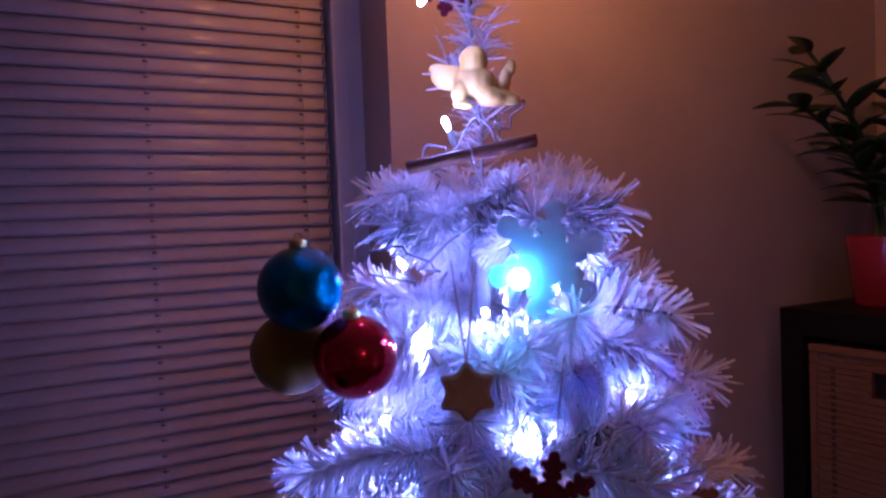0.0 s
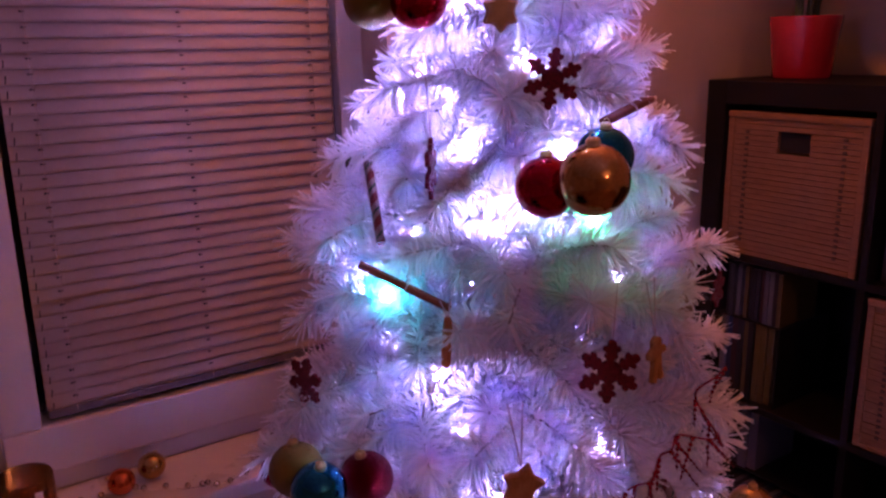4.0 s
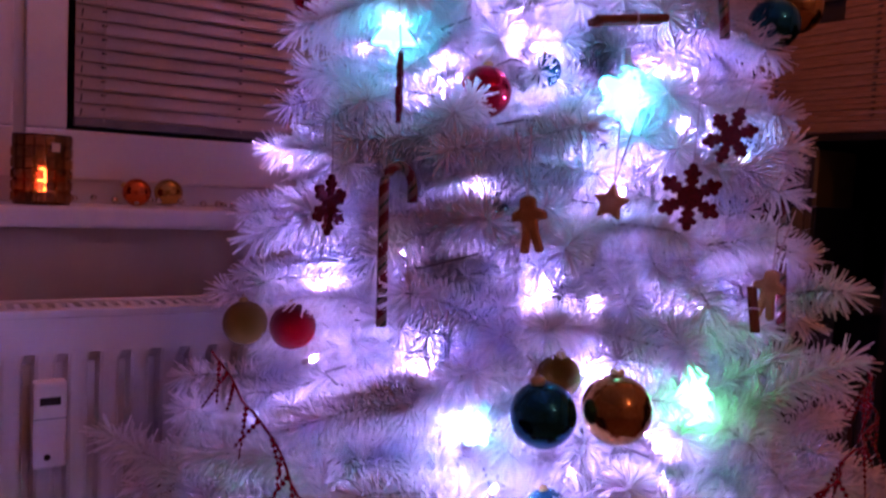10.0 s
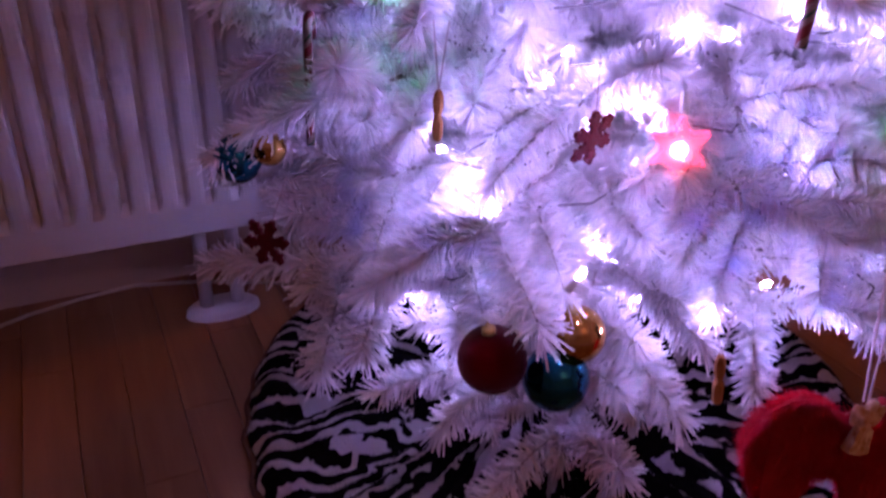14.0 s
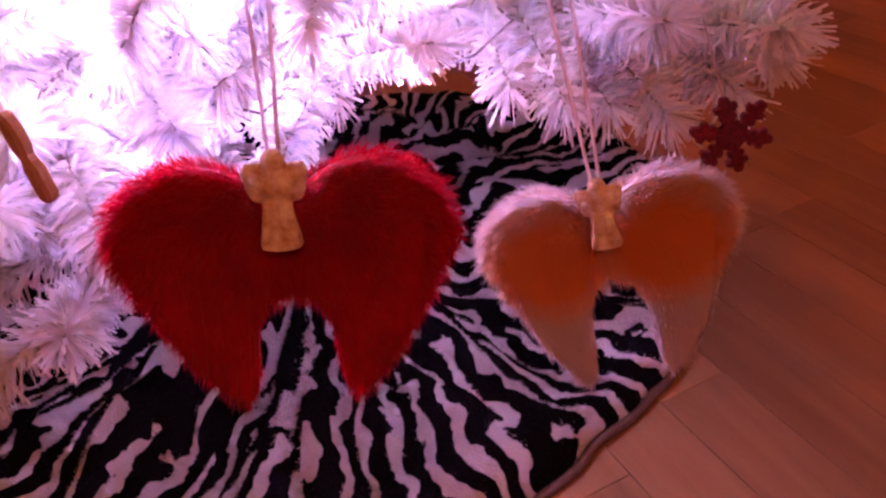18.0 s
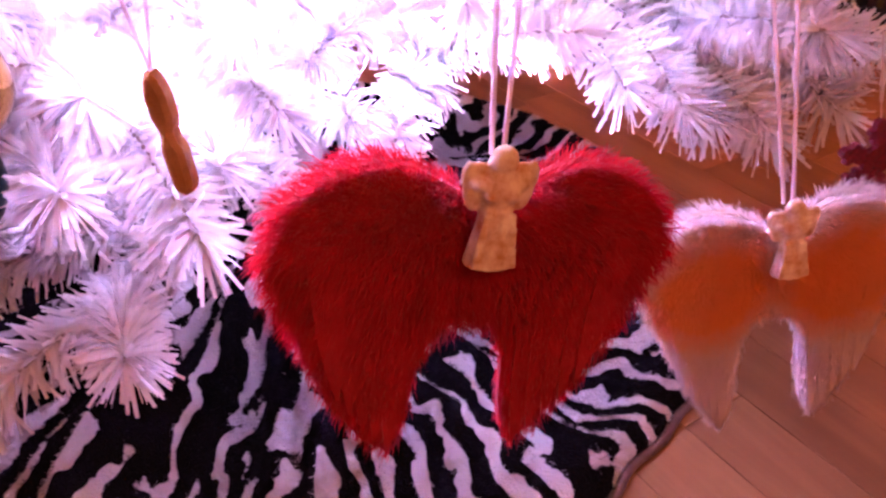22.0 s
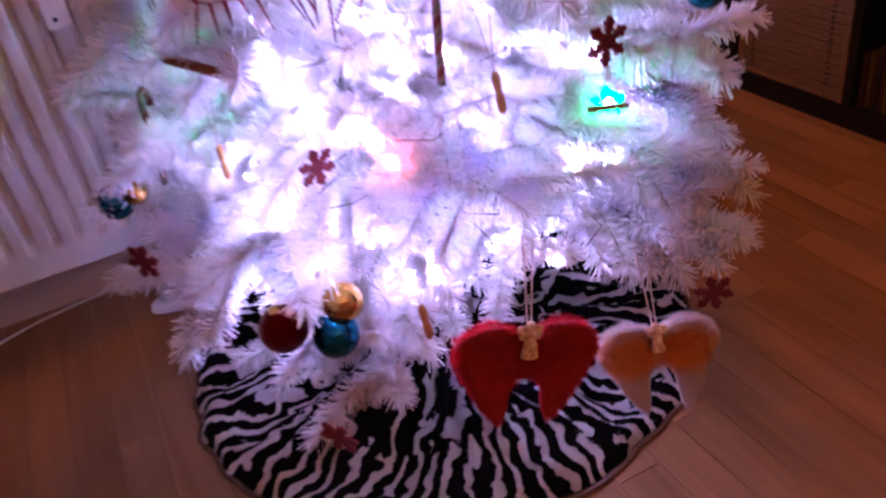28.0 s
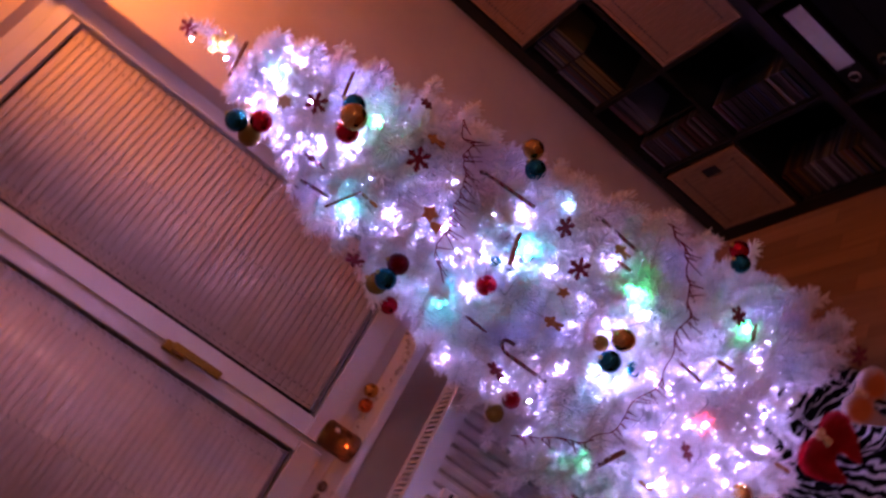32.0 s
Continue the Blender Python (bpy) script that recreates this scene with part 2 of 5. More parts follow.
def zebra_material():
    """Black and white stripes that run to the hem, bent by noise; u is the turn, v the way out."""
    m, nt, b = nodes_of("zebra_plush")
    uv = nt.nodes.new("ShaderNodeUVMap")
    uv.uv_map = "turn"
    tc = nt.nodes.new("ShaderNodeTexCoord")
    nz = add_node(nt, "ShaderNodeTexNoise", Scale=9.0, Detail=2.0, Roughness=0.5)
    nt.links.new(tc.outputs["Object"], nz.inputs["Vector"])
    sep = nt.nodes.new("ShaderNodeSeparateXYZ")
    nt.links.new(uv.outputs[0], sep.inputs[0])

    def math(op, a, c):
        n = nt.nodes.new("ShaderNodeMath")
        n.operation = op
        for i, v in enumerate((a, c)):
            if isinstance(v, float):
                n.inputs[i].default_value = v
            else:
                nt.links.new(v, n.inputs[i])
        return n.outputs[0]

    bend = math("MULTIPLY", math("SUBTRACT", nz.outputs["Fac"], 0.5), 20.0)
    nf = add_node(nt, "ShaderNodeTexNoise", Scale=24.0, Detail=2.0, Roughness=0.5)
    nt.links.new(tc.outputs["Object"], nf.inputs["Vector"])
    bend = math("ADD", bend, math("MULTIPLY", math("SUBTRACT", nf.outputs["Fac"], 0.5), 9.0))
    bend = math("ADD", bend, math("MULTIPLY", sep.outputs["Y"], 6.0))
    outer = math("SINE", math("ADD", math("MULTIPLY", sep.outputs["X"], 6.2832 * 76), bend), 0.0)
    inner = math("SINE", math("ADD", math("MULTIPLY", sep.outputs["X"], 6.2832 * 38), bend), 0.0)
    edge = add_node(nt, "ShaderNodeMapRange")
    edge.inputs["From Min"].default_value, edge.inputs["From Max"].default_value = 0.2, 0.3
    nt.links.new(math("ADD", sep.outputs["Y"], math("MULTIPLY", math("SUBTRACT", nz.outputs["Fac"], 0.5), 0.3)), edge.inputs["Value"])
    wave = math("ADD", math("MULTIPLY", outer, edge.outputs[0]), math("MULTIPLY", inner, math("SUBTRACT", 1.0, edge.outputs[0])))
    n2 = add_node(nt, "ShaderNodeTexNoise", Scale=26.0, Detail=3.0)
    nt.links.new(tc.outputs["Object"], n2.inputs["Vector"])
    wave = math("ADD", wave, math("MULTIPLY", math("SUBTRACT", n2.outputs["Fac"], 0.47), 1.7))
    n4 = add_node(nt, "ShaderNodeTexNoise", Scale=150.0, Detail=2.0)
    nt.links.new(tc.outputs["Object"], n4.inputs["Vector"])
    wave = math("ADD", wave, math("MULTIPLY", math("SUBTRACT", n4.outputs["Fac"], 0.5), 0.7))
    ramp = nt.nodes.new("ShaderNodeValToRGB")
    ramp.color_ramp.elements[0].position, ramp.color_ramp.elements[1].position = 0.685, 0.74
    ramp.color_ramp.elements[0].color, ramp.color_ramp.elements[1].color = (0.0025, 0.0025, 0.003, 1), (0.56, 0.53, 0.54, 1)
    half = math("ADD", math("MULTIPLY", wave, 0.5), 0.5)
    nt.links.new(half, ramp.inputs["Fac"])
    nt.links.new(ramp.outputs["Color"], b.inputs["Base Color"])
    b.inputs["Roughness"].default_value = 0.9
    b.inputs["Specular IOR Level"].default_value = 0.08
    n3 = add_node(nt, "ShaderNodeTexNoise", Scale=420.0, Detail=2.0)
    nt.links.new(tc.outputs["Object"], n3.inputs["Vector"])
    bp = add_node(nt, "ShaderNodeBump", Strength=0.7, Distance=0.004)
    nt.links.new(n3.outputs["Fac"], bp.inputs["Height"])
    nt.links.new(bp.outputs[0], b.inputs["Normal"])


zebra_material()


def plank_material():
    m, nt, b = nodes_of("oak_plank")
    tc = nt.nodes.new("ShaderNodeTexCoord")
    info = nt.nodes.new("ShaderNodeObjectInfo")
    off = nt.nodes.new("ShaderNodeVectorMath")
    off.operation = "MULTIPLY_ADD"
    off.inputs[1].default_value = (31.0, 17.0, 5.0)
    nt.links.new(info.outputs["Random"], off.inputs[0])
    nt.links.new(tc.outputs["Object"], off.inputs[2])
    mp = add_node(nt, "ShaderNodeMapping", Scale=(26, 1.7, 20))
    nt.links.new(off.outputs[0], mp.inputs["Vector"])
    n1 = add_node(nt, "ShaderNodeTexNoise", Scale=1.0, Detail=7.0, Roughness=0.62, Distortion=0.6)
    nt.links.new(mp.outputs[0], n1.inputs["Vector"])
    ramp = nt.nodes.new("ShaderNodeValToRGB")
    ramp.color_ramp.elements[0].position, ramp.color_ramp.elements[1].position = 0.3, 0.75
    ramp.color_ramp.elements[0].color, ramp.color_ramp.elements[1].color = (0.22, 0.1, 0.037, 1), (0.37, 0.187, 0.078, 1)
    nt.links.new(n1.outputs["Fac"], ramp.inputs["Fac"])
    hsv = nt.nodes.new("ShaderNodeHueSaturation")
    mr = add_node(nt, "ShaderNodeMapRange")
    mr.inputs["To Min"].default_value, mr.inputs["To Max"].default_value = 0.78, 1.16
    nt.links.new(info.outputs["Random"], mr.inputs["Value"])
    nt.links.new(mr.outputs[0], hsv.inputs["Value"])
    nt.links.new(ramp.outputs["Color"], hsv.inputs["Color"])
    nt.links.new(hsv.outputs["Color"], b.inputs["Base Color"])
    b.inputs["Roughness"].default_value = 0.36
    bp = add_node(nt, "ShaderNodeBump", Strength=0.12, Distance=0.001)
    nt.links.new(n1.outputs["Fac"], bp.inputs["Height"])
    nt.links.new(bp.outputs[0], b.inputs["Normal"])


plank_material()


def spine_material(name, tones):
    """Each case takes one of the tones by its object's random number."""
    m, nt, b = nodes_of(name)
    info = nt.nodes.new("ShaderNodeObjectInfo")
    ramp = nt.nodes.new("ShaderNodeValToRGB")
    ramp.color_ramp.interpolation = "CONSTANT"
    el = ramp.color_ramp.elements
    while len(el) < len(tones):
        el.new(0.5)
    for i, c in enumerate(tones):
        el[i].position = i / len(tones)
        el[i].color = (*c, 1)
    nt.links.new(info.outputs["Random"], ramp.inputs["Fac"])
    nt.links.new(ramp.outputs["Color"], b.inputs["Base Color"])
    b.inputs["Roughness"].default_value = 0.28


spine_material("cd_spine", [(0.006, 0.006, 0.007), (0.103, 0.100, 0.105), (0.014, 0.014, 0.020), (0.146, 0.140, 0.140), (0.035, 0.009, 0.009), (0.009, 0.009, 0.011),
                            (0.014, 0.029, 0.065), (0.088, 0.058, 0.012), (0.029, 0.029, 0.032), (0.082, 0.076, 0.088)])
spine_material("book_spine", [(0.188, 0.181, 0.178), (0.102, 0.095, 0.102), (0.205, 0.191, 0.188), (0.020, 0.017, 0.020), (0.143, 0.075, 0.068)])


def cane_material():
    m, nt, b = nodes_of("candy_stripe")
    uv = nt.nodes.new("ShaderNodeUVMap")
    uv.uv_map = "along"
    sep = nt.nodes.new("ShaderNodeSeparateXYZ")
    nt.links.new(uv.outputs[0], sep.inputs[0])
    a = nt.nodes.new("ShaderNodeMath")
    a.operation = "ADD"
    nt.links.new(sep.outputs["X"], a.inputs[0])
    nt.links.new(sep.outputs["Y"], a.inputs[1])
    fr = nt.nodes.new("ShaderNodeMath")
    fr.operation = "FRACT"
    nt.links.new(a.outputs[0], fr.inputs[0])
    ramp = nt.nodes.new("ShaderNodeValToRGB")
    ramp.color_ramp.interpolation = "CONSTANT"
    el = ramp.color_ramp.elements
    el.new(0.5), el.new(0.7)
    for e, (p, c) in zip(el, ((0.0, (0.15, 0.012, 0.014)), (0.38, (0.24, 0.18, 0.15)), (0.6, (0.03, 0.08, 0.035)), (0.72, (0.24, 0.18, 0.15)))):
        e.position, e.color = p, (*c, 1)
    nt.links.new(fr.outputs[0], ramp.inputs["Fac"])
    nt.links.new(ramp.outputs["Color"], b.inputs["Base Color"])
    b.inputs["Roughness"].default_value = 0.35


cane_material()


def glass_material(name, colour, rough):
    m, nt, b = nodes_of(name)
    b.inputs["Base Color"].default_value = (*colour, 1)
    b.inputs["Transmission Weight"].default_value = 1.0
    b.inputs["Roughness"].default_value = rough


glass_material("pane_glass", (0.95, 0.97, 0.97), 0.02)
glass_material("amber_glass", (0.75, 0.33, 0.1), 0.12)
glow("led_white", (0.6, 0.44, 1.0), 2850.0)
glow("light_cyan", (0.05, 0.8, 0.85), 14.0)
glow("light_ice_lamp", (0.4, 0.88, 1.0), 300.0)
glow("light_core", (0.8, 0.95, 1.0), 30.0)
glow("light_ice", (0.2, 0.8, 1.0), 18.00)
glow("light_green", (0.04, 0.8, 0.2), 17.0)
glow("light_red", (1.0, 0.06, 0.12), 4.0)
glow("light_blue", (0.25, 0.5, 1.0), 28.0)
glow("flame", (1.0, 0.32, 0.04), 90.0)
glow("lamp_globe", (1.0, 0.5, 0.2), 3.0)

# ---- building helpers ----


def part(name, bm, material, parent=None, label="", smooth=False):
    """A bmesh (or a mesh that exists) as one object under a thing or part."""
    if isinstance(bm, bmesh.types.BMesh):
        me = bpy.data.meshes.new(name)
        bm.to_mesh(me)
        bm.free()
        me.materials.append(MATS[material])
        if smooth:
            me.shade_smooth()
    else:
        me = bm
    ob = new(name, me)
    if parent:
        ob.parent = parent
    if label:
        ob["label"] = label
    return ob


def thing(name, label, category, place=(0, 0, 0), group="", kind=""):
    ob = new(name)
    ob.location = place
    return tagged(ob, label, category, group, kind)


def box(x0, y0, z0, x1, y1, z1, bevel=0.0, bm=None):
    bm = bm or bmesh.new()
    r = bmesh.ops.create_cube(bm, size=1.0)
    vs = r["verts"]
    bmesh.ops.scale(bm, vec=(x1 - x0, y1 - y0, z1 - z0), verts=vs)
    bmesh.ops.translate(bm, vec=((x0 + x1) / 2, (y0 + y1) / 2, (z0 + z1) / 2), verts=vs)
    if bevel:
        es = list({e for v in vs for e in v.link_edges})
        bmesh.ops.bevel(bm, geom=es, offset=bevel, segments=2, affect="EDGES", profile=0.6)
    return bm


def ball(r, u=24, v=14, centre=(0, 0, 0), bm=None, scale=(1, 1, 1)):
    bm = bm or bmesh.new()
    vs = bmesh.ops.create_uvsphere(bm, u_segments=u, v_segments=v, radius=r)["verts"]
    bmesh.ops.scale(bm, vec=scale, verts=vs)
    bmesh.ops.translate(bm, vec=centre, verts=vs)
    return bm


def rod(a, b, r0, r1=None, sides=8, bm=None):
    bm = bm or bmesh.new()
    a, b = Vector(a), Vector(b)
    d = b - a
    m = Matrix.Translation((a + b) / 2) @ d.to_track_quat("Z", "Y").to_matrix().to_4x4()
    bmesh.ops.create_cone(bm, cap_ends=True, segments=sides, radius1=r0, radius2=r0 if r1 is None else r1, depth=d.length, matrix=m)
    return bm


def lathe(profile, sides=32, bm=None):
    """Turns a profile of (radius, height) about z."""
    bm = bm or bmesh.new()
    rings = []
    for r, z in profile:
        rings.append([bm.verts.new((r * math.cos(2 * math.pi * i / sides), r * math.sin(2 * math.pi * i / sides), z)) for i in range(sides)])
    for a, b in zip(rings, rings[1:]):
        for i in range(sides):
            bm.faces.new((a[i], a[(i + 1) % sides], b[(i + 1) % sides], b[i]))
    return bm


def tube(points, r, sides=6, bm=None, turns=0.0):
    """A round tube along points, with a map "along" of length and turn."""
    bm = bm or bmesh.new()
    uv = bm.loops.layers.uv.get("along") or bm.loops.layers.uv.new("along")
    pts = [Vector(p) for p in points]
    rings, run, lengths = [], 0.0, []
    ref = Vector((0.31, 0.17, 0.93))
    for i, p in enumerate(pts):
        t = (pts[min(i + 1, len(pts) - 1)] - pts[max(i - 1, 0)]).normalized()
        s = t.cross(ref).normalized()
        u = s.cross(t)
        if i:
            run += (p - pts[i - 1]).length
        lengths.append(run * turns)
        rings.append([bm.verts.new(p + r * (s * math.cos(2 * math.pi * k / sides) + u * math.sin(2 * math.pi * k / sides))) for k in range(sides)])
    for i in range(len(rings) - 1):
        for k in range(sides):
            f = bm.faces.new((rings[i][k], rings[i][(k + 1) % sides], rings[i + 1][(k + 1) % sides], rings[i + 1][k]))
            f.smooth = True
            for lp, (x, y) in zip(f.loops, ((lengths[i], k / sides), (lengths[i], (k + 1) / sides), (lengths[i + 1], (k + 1) / sides), (lengths[i + 1], k / sides))):
                lp[uv].uv = (x, y)
    for ring in (rings[0], rings[-1]):
        bm.faces.new(ring)
    return bm


def slab(outline, depth, bm=None):
    """A flat outline of (x, z) in the plane y = 0, made depth thick."""
    bm = bm or bmesh.new()
    n = len(outline)
    f = [bm.verts.new((x, -depth / 2, z)) for x, z in outline]
    k = [bm.verts.new((x, depth / 2, z)) for x, z in outline]
    bm.faces.new(f)
    bm.faces.new(k[::-1])
    for i in range(n):
        bm.faces.new((f[i], k[i], k[(i + 1) % n], f[(i + 1) % n]))
    bmesh.ops.recalc_face_normals(bm, faces=bm.faces)
    return bm


def mesh_of(name, bm, material, smooth=False):
    me = bpy.data.meshes.new(name)
    bm.to_mesh(me)
    bm.free()
    me.materials.append(MATS[material])
    if smooth:
        me.shade_smooth()
    return me


# ---- the room ----
WALL_Y, WALL_X, CEIL = 0.04, 0.40, 2.55
WIN_L, WIN_R, SILL_Z, WIN_TOP = -2.24, -0.822, 0.865, 2.29
room_l, room_f = -4.2, -4.6


def setting(name, bm, material, label, category, smooth=False):
    ob = part(name, bm, material, None, "", smooth)
    return tagged(ob, label, category, "", "structure")


w = box(room_l, WALL_Y, 0, WALL_X, WALL_Y + 0.3, SILL_Z)
box(room_l, WALL_Y, WIN_TOP, WALL_X, WALL_Y + 0.3, CEIL, bm=w)
box(WIN_R, WALL_Y, SILL_Z, WALL_X, WALL_Y + 0.3, WIN_TOP, bm=w)
box(room_l, WALL_Y, SILL_Z, WIN_L, WALL_Y + 0.3, WIN_TOP, bm=w)
setting("wall_north", w, "wall_paint", "light painted wall with a wide window opening", "wall")
setting("wall_east", box(WALL_X, room_f, 0, WALL_X + 0.2, WALL_Y + 0.3, CEIL), "wall_paint", "light painted wall behind the black shelf", "wall")
setting("wall_west", box(room_l - 0.2, room_f, 0, room_l, WALL_Y + 0.3, CEIL), "wall_paint", "plain light painted wall", "wall")
setting("wall_south", box(room_l - 0.2, room_f - 0.2, 0, WALL_X + 0.2, room_f, CEIL), "wall_paint", "plain light painted wall", "wall")
setting("ceiling", box(room_l - 0.2, room_f - 0.2, CEIL, WALL_X + 0.2, WALL_Y + 0.3, CEIL + 0.15), "ceiling_paint", "plain white painted ceiling", "ceiling")
floor = setting("floor", box(room_l - 0.2, room_f - 0.2, -0.14, WALL_X + 0.2, WALL_Y + 0.3, -0.012), "oak_plank", "warm oak laminate floor of long boards", "floor")

# window sill: a thick white board with a rounded front
sill = setting("window_sill", box(WIN_L - 0.6, -0.03, SILL_Z, WIN_R + 0.05, 0.129, 0.895, 0.006), "sill_board", "white window sill board with decorations on it", "window sill")

# ---- the window with two sashes and their blinds ----
window = thing("window_1", "white plastic double window with closed blinds", "window", kind="structure")
FY = 0.13
fr = box(WIN_L, FY, 0.895, WIN_R, FY + 0.07, 0.935)
box(WIN_L, FY, 2.245, WIN_R, FY + 0.07, WIN_TOP, bm=fr)
box(WIN_L, FY, 0.935, WIN_L + 0.035, FY + 0.07, 2.245, bm=fr)
box(WIN_R - 0.035, FY, 0.935, WIN_R, FY + 0.07, 2.245, bm=fr)
box(-1.515, FY + 0.004, 0.935, -1.465, FY + 0.07, 2.245, bm=fr)
part("window_frame", fr, "window_plastic", window)


def sash(x0, x1, z0, z1, bl0, bl1, blz0, blz1):
    s = new("sash")
    s.parent = window
    y0, y1 = FY - 0.012, FY + 0.06
    f = box(x0, y0, z0, x1, y1, blz0 - 0.012, 0.004)
    box(x0, y0, blz1 + 0.012, x1, y1, z1, 0.004, bm=f)
    box(x0, y0, blz0 - 0.012, bl0 - 0.012, y1, blz1 + 0.012, 0.004, bm=f)
    box(bl1 + 0.012, y0, blz0 - 0.012, x1, y1, blz1 + 0.012, 0.004, bm=f)
    part("sash_frame", f, "window_plastic", s)
    pane = part("pane", box(bl0 - 0.012, y1 - 0.02, blz0 - 0.012, bl1 + 0.012, y1 - 0.012, blz1 + 0.012), "pane_glass", s)
    pane.visible_shadow = False


sash(-1.482, -0.85, 0.93, 2.25, -1.412, -0.888, 1.02, 2.2)
sash(-2.205, -1.498, 0.93, 2.25, -2.13, -1.545, 1.02, 2.2)
hd = box(-1.505, 0.1, 1.40, -1.475, 0.119, 1.47, 0.004)
box(-1.5, 0.075, 1.42, -1.48, 0.101, 1.445, 0.004, bm=hd)
box(-1.502, 0.065, 1.30, -1.478, 0.081, 1.45, 0.005, bm=hd)
part("window_handle", hd, "gold_matt", window, "brass-coloured window handle")


def slat_mesh(width):
    bm = bmesh.new()
    n = 5
    rows = []
    for i in range(n + 1):
        a = -0.5 + i / n
        z, y = a * 0.0250, 0.0022 * (1 - (2 * a) ** 2)
        rows.append([bm.verts.new((sx * width / 2, -y, z)) for sx in (-1, 1)])
    for a, b in zip(rows, rows[1:]):
        f = bm.faces.new((a[0], a[1], b[1], b[0]))
        f.smooth = True
    bm.normal_update()
    bmesh.ops.solidify(bm, geom=bm.faces[:], thickness=0.0006)
    return mesh_of("slat", bm, "slat_enamel")


SIDE_CORD = mesh_of("side_cord", rod((0, 0, 0), (0.0012, 0, 0.0115), 0.0009, sides=4), "cord_hole_dark")


def blind(x0, x1, z0, z1, y):
    b = thing("venetian_blind", "closed cream metal venetian blind in the window", "blind", ((x0 + x1) / 2, y, z0), "window blinds")
    wd = x1 - x0
    me = slat_mesh(wd)
    n, pitch = int((z1 - z0 - 0.03) / 0.0219), 0.0219
    for i in range(n):
        s = part("slat", me, None, b)
        s.location = (0, 0, 0.022 + i * pitch)
        s.rotation_euler = (radians(random.uniform(-16.2, -14.2)), 0, radians(random.uniform(-0.08, 0.08)))
    part("bottom_rail", box(-wd / 2, -0.008, -0.004, wd / 2, 0.008, 0.01, 0.002), "rail_dark", b, "dark bottom rail")
    part("head_rail", box(-wd / 2, -0.014, z1 - z0 - 0.02, wd / 2, 0.014, z1 - z0 + 0.005, 0.002), "slat_enamel", b)
    for fx in (-0.42, 0.0, 0.42):
        c = rod((fx * wd, -0.012, 0.005), (fx * wd, -0.012, z1 - z0 - 0.01), 0.0007, sides=5)
        part("ladder_cord", c, "slat_enamel", b)
    for fx in (-0.485, 0.485):
        for i in range(0, n, 1):
            part("side_cord", SIDE_CORD, None, b).location = (fx * wd, -0.011, 0.012 + i * pitch)
    # Dark blocks on the slats stand in for the darkness of the cord holes.
    for fx in (-0.42, 0.0, 0.42):
        h = bmesh.new()
        for i in range(n):
            box(fx * wd - 0.0035, -0.0042, 0.0235 + i * pitch, fx * wd + 0.0035, -0.0022, 0.026 + i * pitch, bm=h)
        tagged(part("perforation", h, "cord_hole_dark", b), kind="stuff")


blind(-1.412, -0.882, 1.02, 2.20, 0.136)
blind(-2.13, -1.543, 1.02, 2.20, 0.136)
setting("backdrop", box(-4.5, 1.2, -0.5, 1.5, 1.25, 3.5), "hole_dark", "dark night outside the window", "backdrop")

# ---- radiator ----
radiator = thing("radiator", "white enamelled panel radiator under the window sill", "radiator", (-2.1088, -0.14, 0.165))
RW, RH = 1.1688, 0.59
bm = bmesh.new()
cols, prof = [], []
n = int(RW / 0.0386)
for i in range(n):
    x = i * 0.0386
    prof += [(x, 0.003), (x + 0.004, 0.0005), (x + 0.011, 0.0), (x + 0.0185, 0.0005), (x + 0.0225, 0.003), (x + 0.0262, 0.017), (x + 0.0348, 0.017)]
prof.append((RW, 0.003))
levels = [(0.0, 0.0), (0.045, 0.0), (0.06, 1.0), (RH - 0.06, 1.0), (RH - 0.045, 0.0), (RH, 0.0)]
for z, dep in levels:
    cols.append([bm.verts.new((x, d * dep, z)) for x, d in prof])
for a, b in zip(cols, cols[1:]):
    for i in range(len(prof) - 1):
        bm.faces.new((a[i], a[i + 1], b[i + 1], b[i]))
bm.normal_update()
bmesh.ops.solidify(bm, geom=bm.faces[:], thickness=0.003)
part("front_panel", bm, "radiator_enamel", radiator)
part("back_panel", box(0, 0.08, 0, RW, 0.095, RH, 0.003), "radiator_enamel", radiator)
for x in (0.0, RW - 0.006):
    part("side_panel", box(x - 0.003, -0.002, 0.0, x + 0.009, 0.098, RH + 0.004, 0.002), "radiator_enamel", radiator)
g = box(0, -0.001, RH, RW, 0.02, RH + 0.012, 0.002)
box(0, 0.078, RH, RW, 0.096, RH + 0.012, 0.002, bm=g)
part("top_rim", g, "radiator_enamel", radiator)
grid_bar = mesh_of("grille_bar", box(-0.0035, 0.019, RH + 0.003, 0.0035, 0.079, RH + 0.009), "radiator_enamel")
for i in range(int(RW / 0.016)):
    o = part("grille_bar", grid_bar, None, radiator)
    o.location.x = 0.01 + i * 0.016
meter = thing("heat_meter", "small white heat cost meter with a dark display on the radiator", "meter", (-1.476, -0.143, 0.625))
part("case", box(-0.0195, -0.024, -0.055, 0.0195, 0.0, 0.055, 0.004), "white_plastic", meter)
part("display", box(-0.012, -0.0255, 0.026, 0.012, -0.0235, 0.036), "lcd", meter, "dark small display")
part("seam", box(-0.019, -0.0248, 0.008, 0.019, -0.0235, 0.0095), "grey_label", meter)
part("button", rod((-0.003, -0.026, -0.04), (-0.003, -0.0235, -0.04), 0.004, sides=10), "lcd", meter)
pipes = thing("radiator_pipes", "two short white heating pipes in a white floor rosette", "pipes", (-1.455, -0.100, 0.0))
pl = lathe([(0.0, 0.016), (0.05, 0.016), (0.058, 0.01), (0.06, 0.0)], 24)
bmesh.ops.scale(pl, vec=(1.0, 0.55, 1.0), verts=pl.verts)
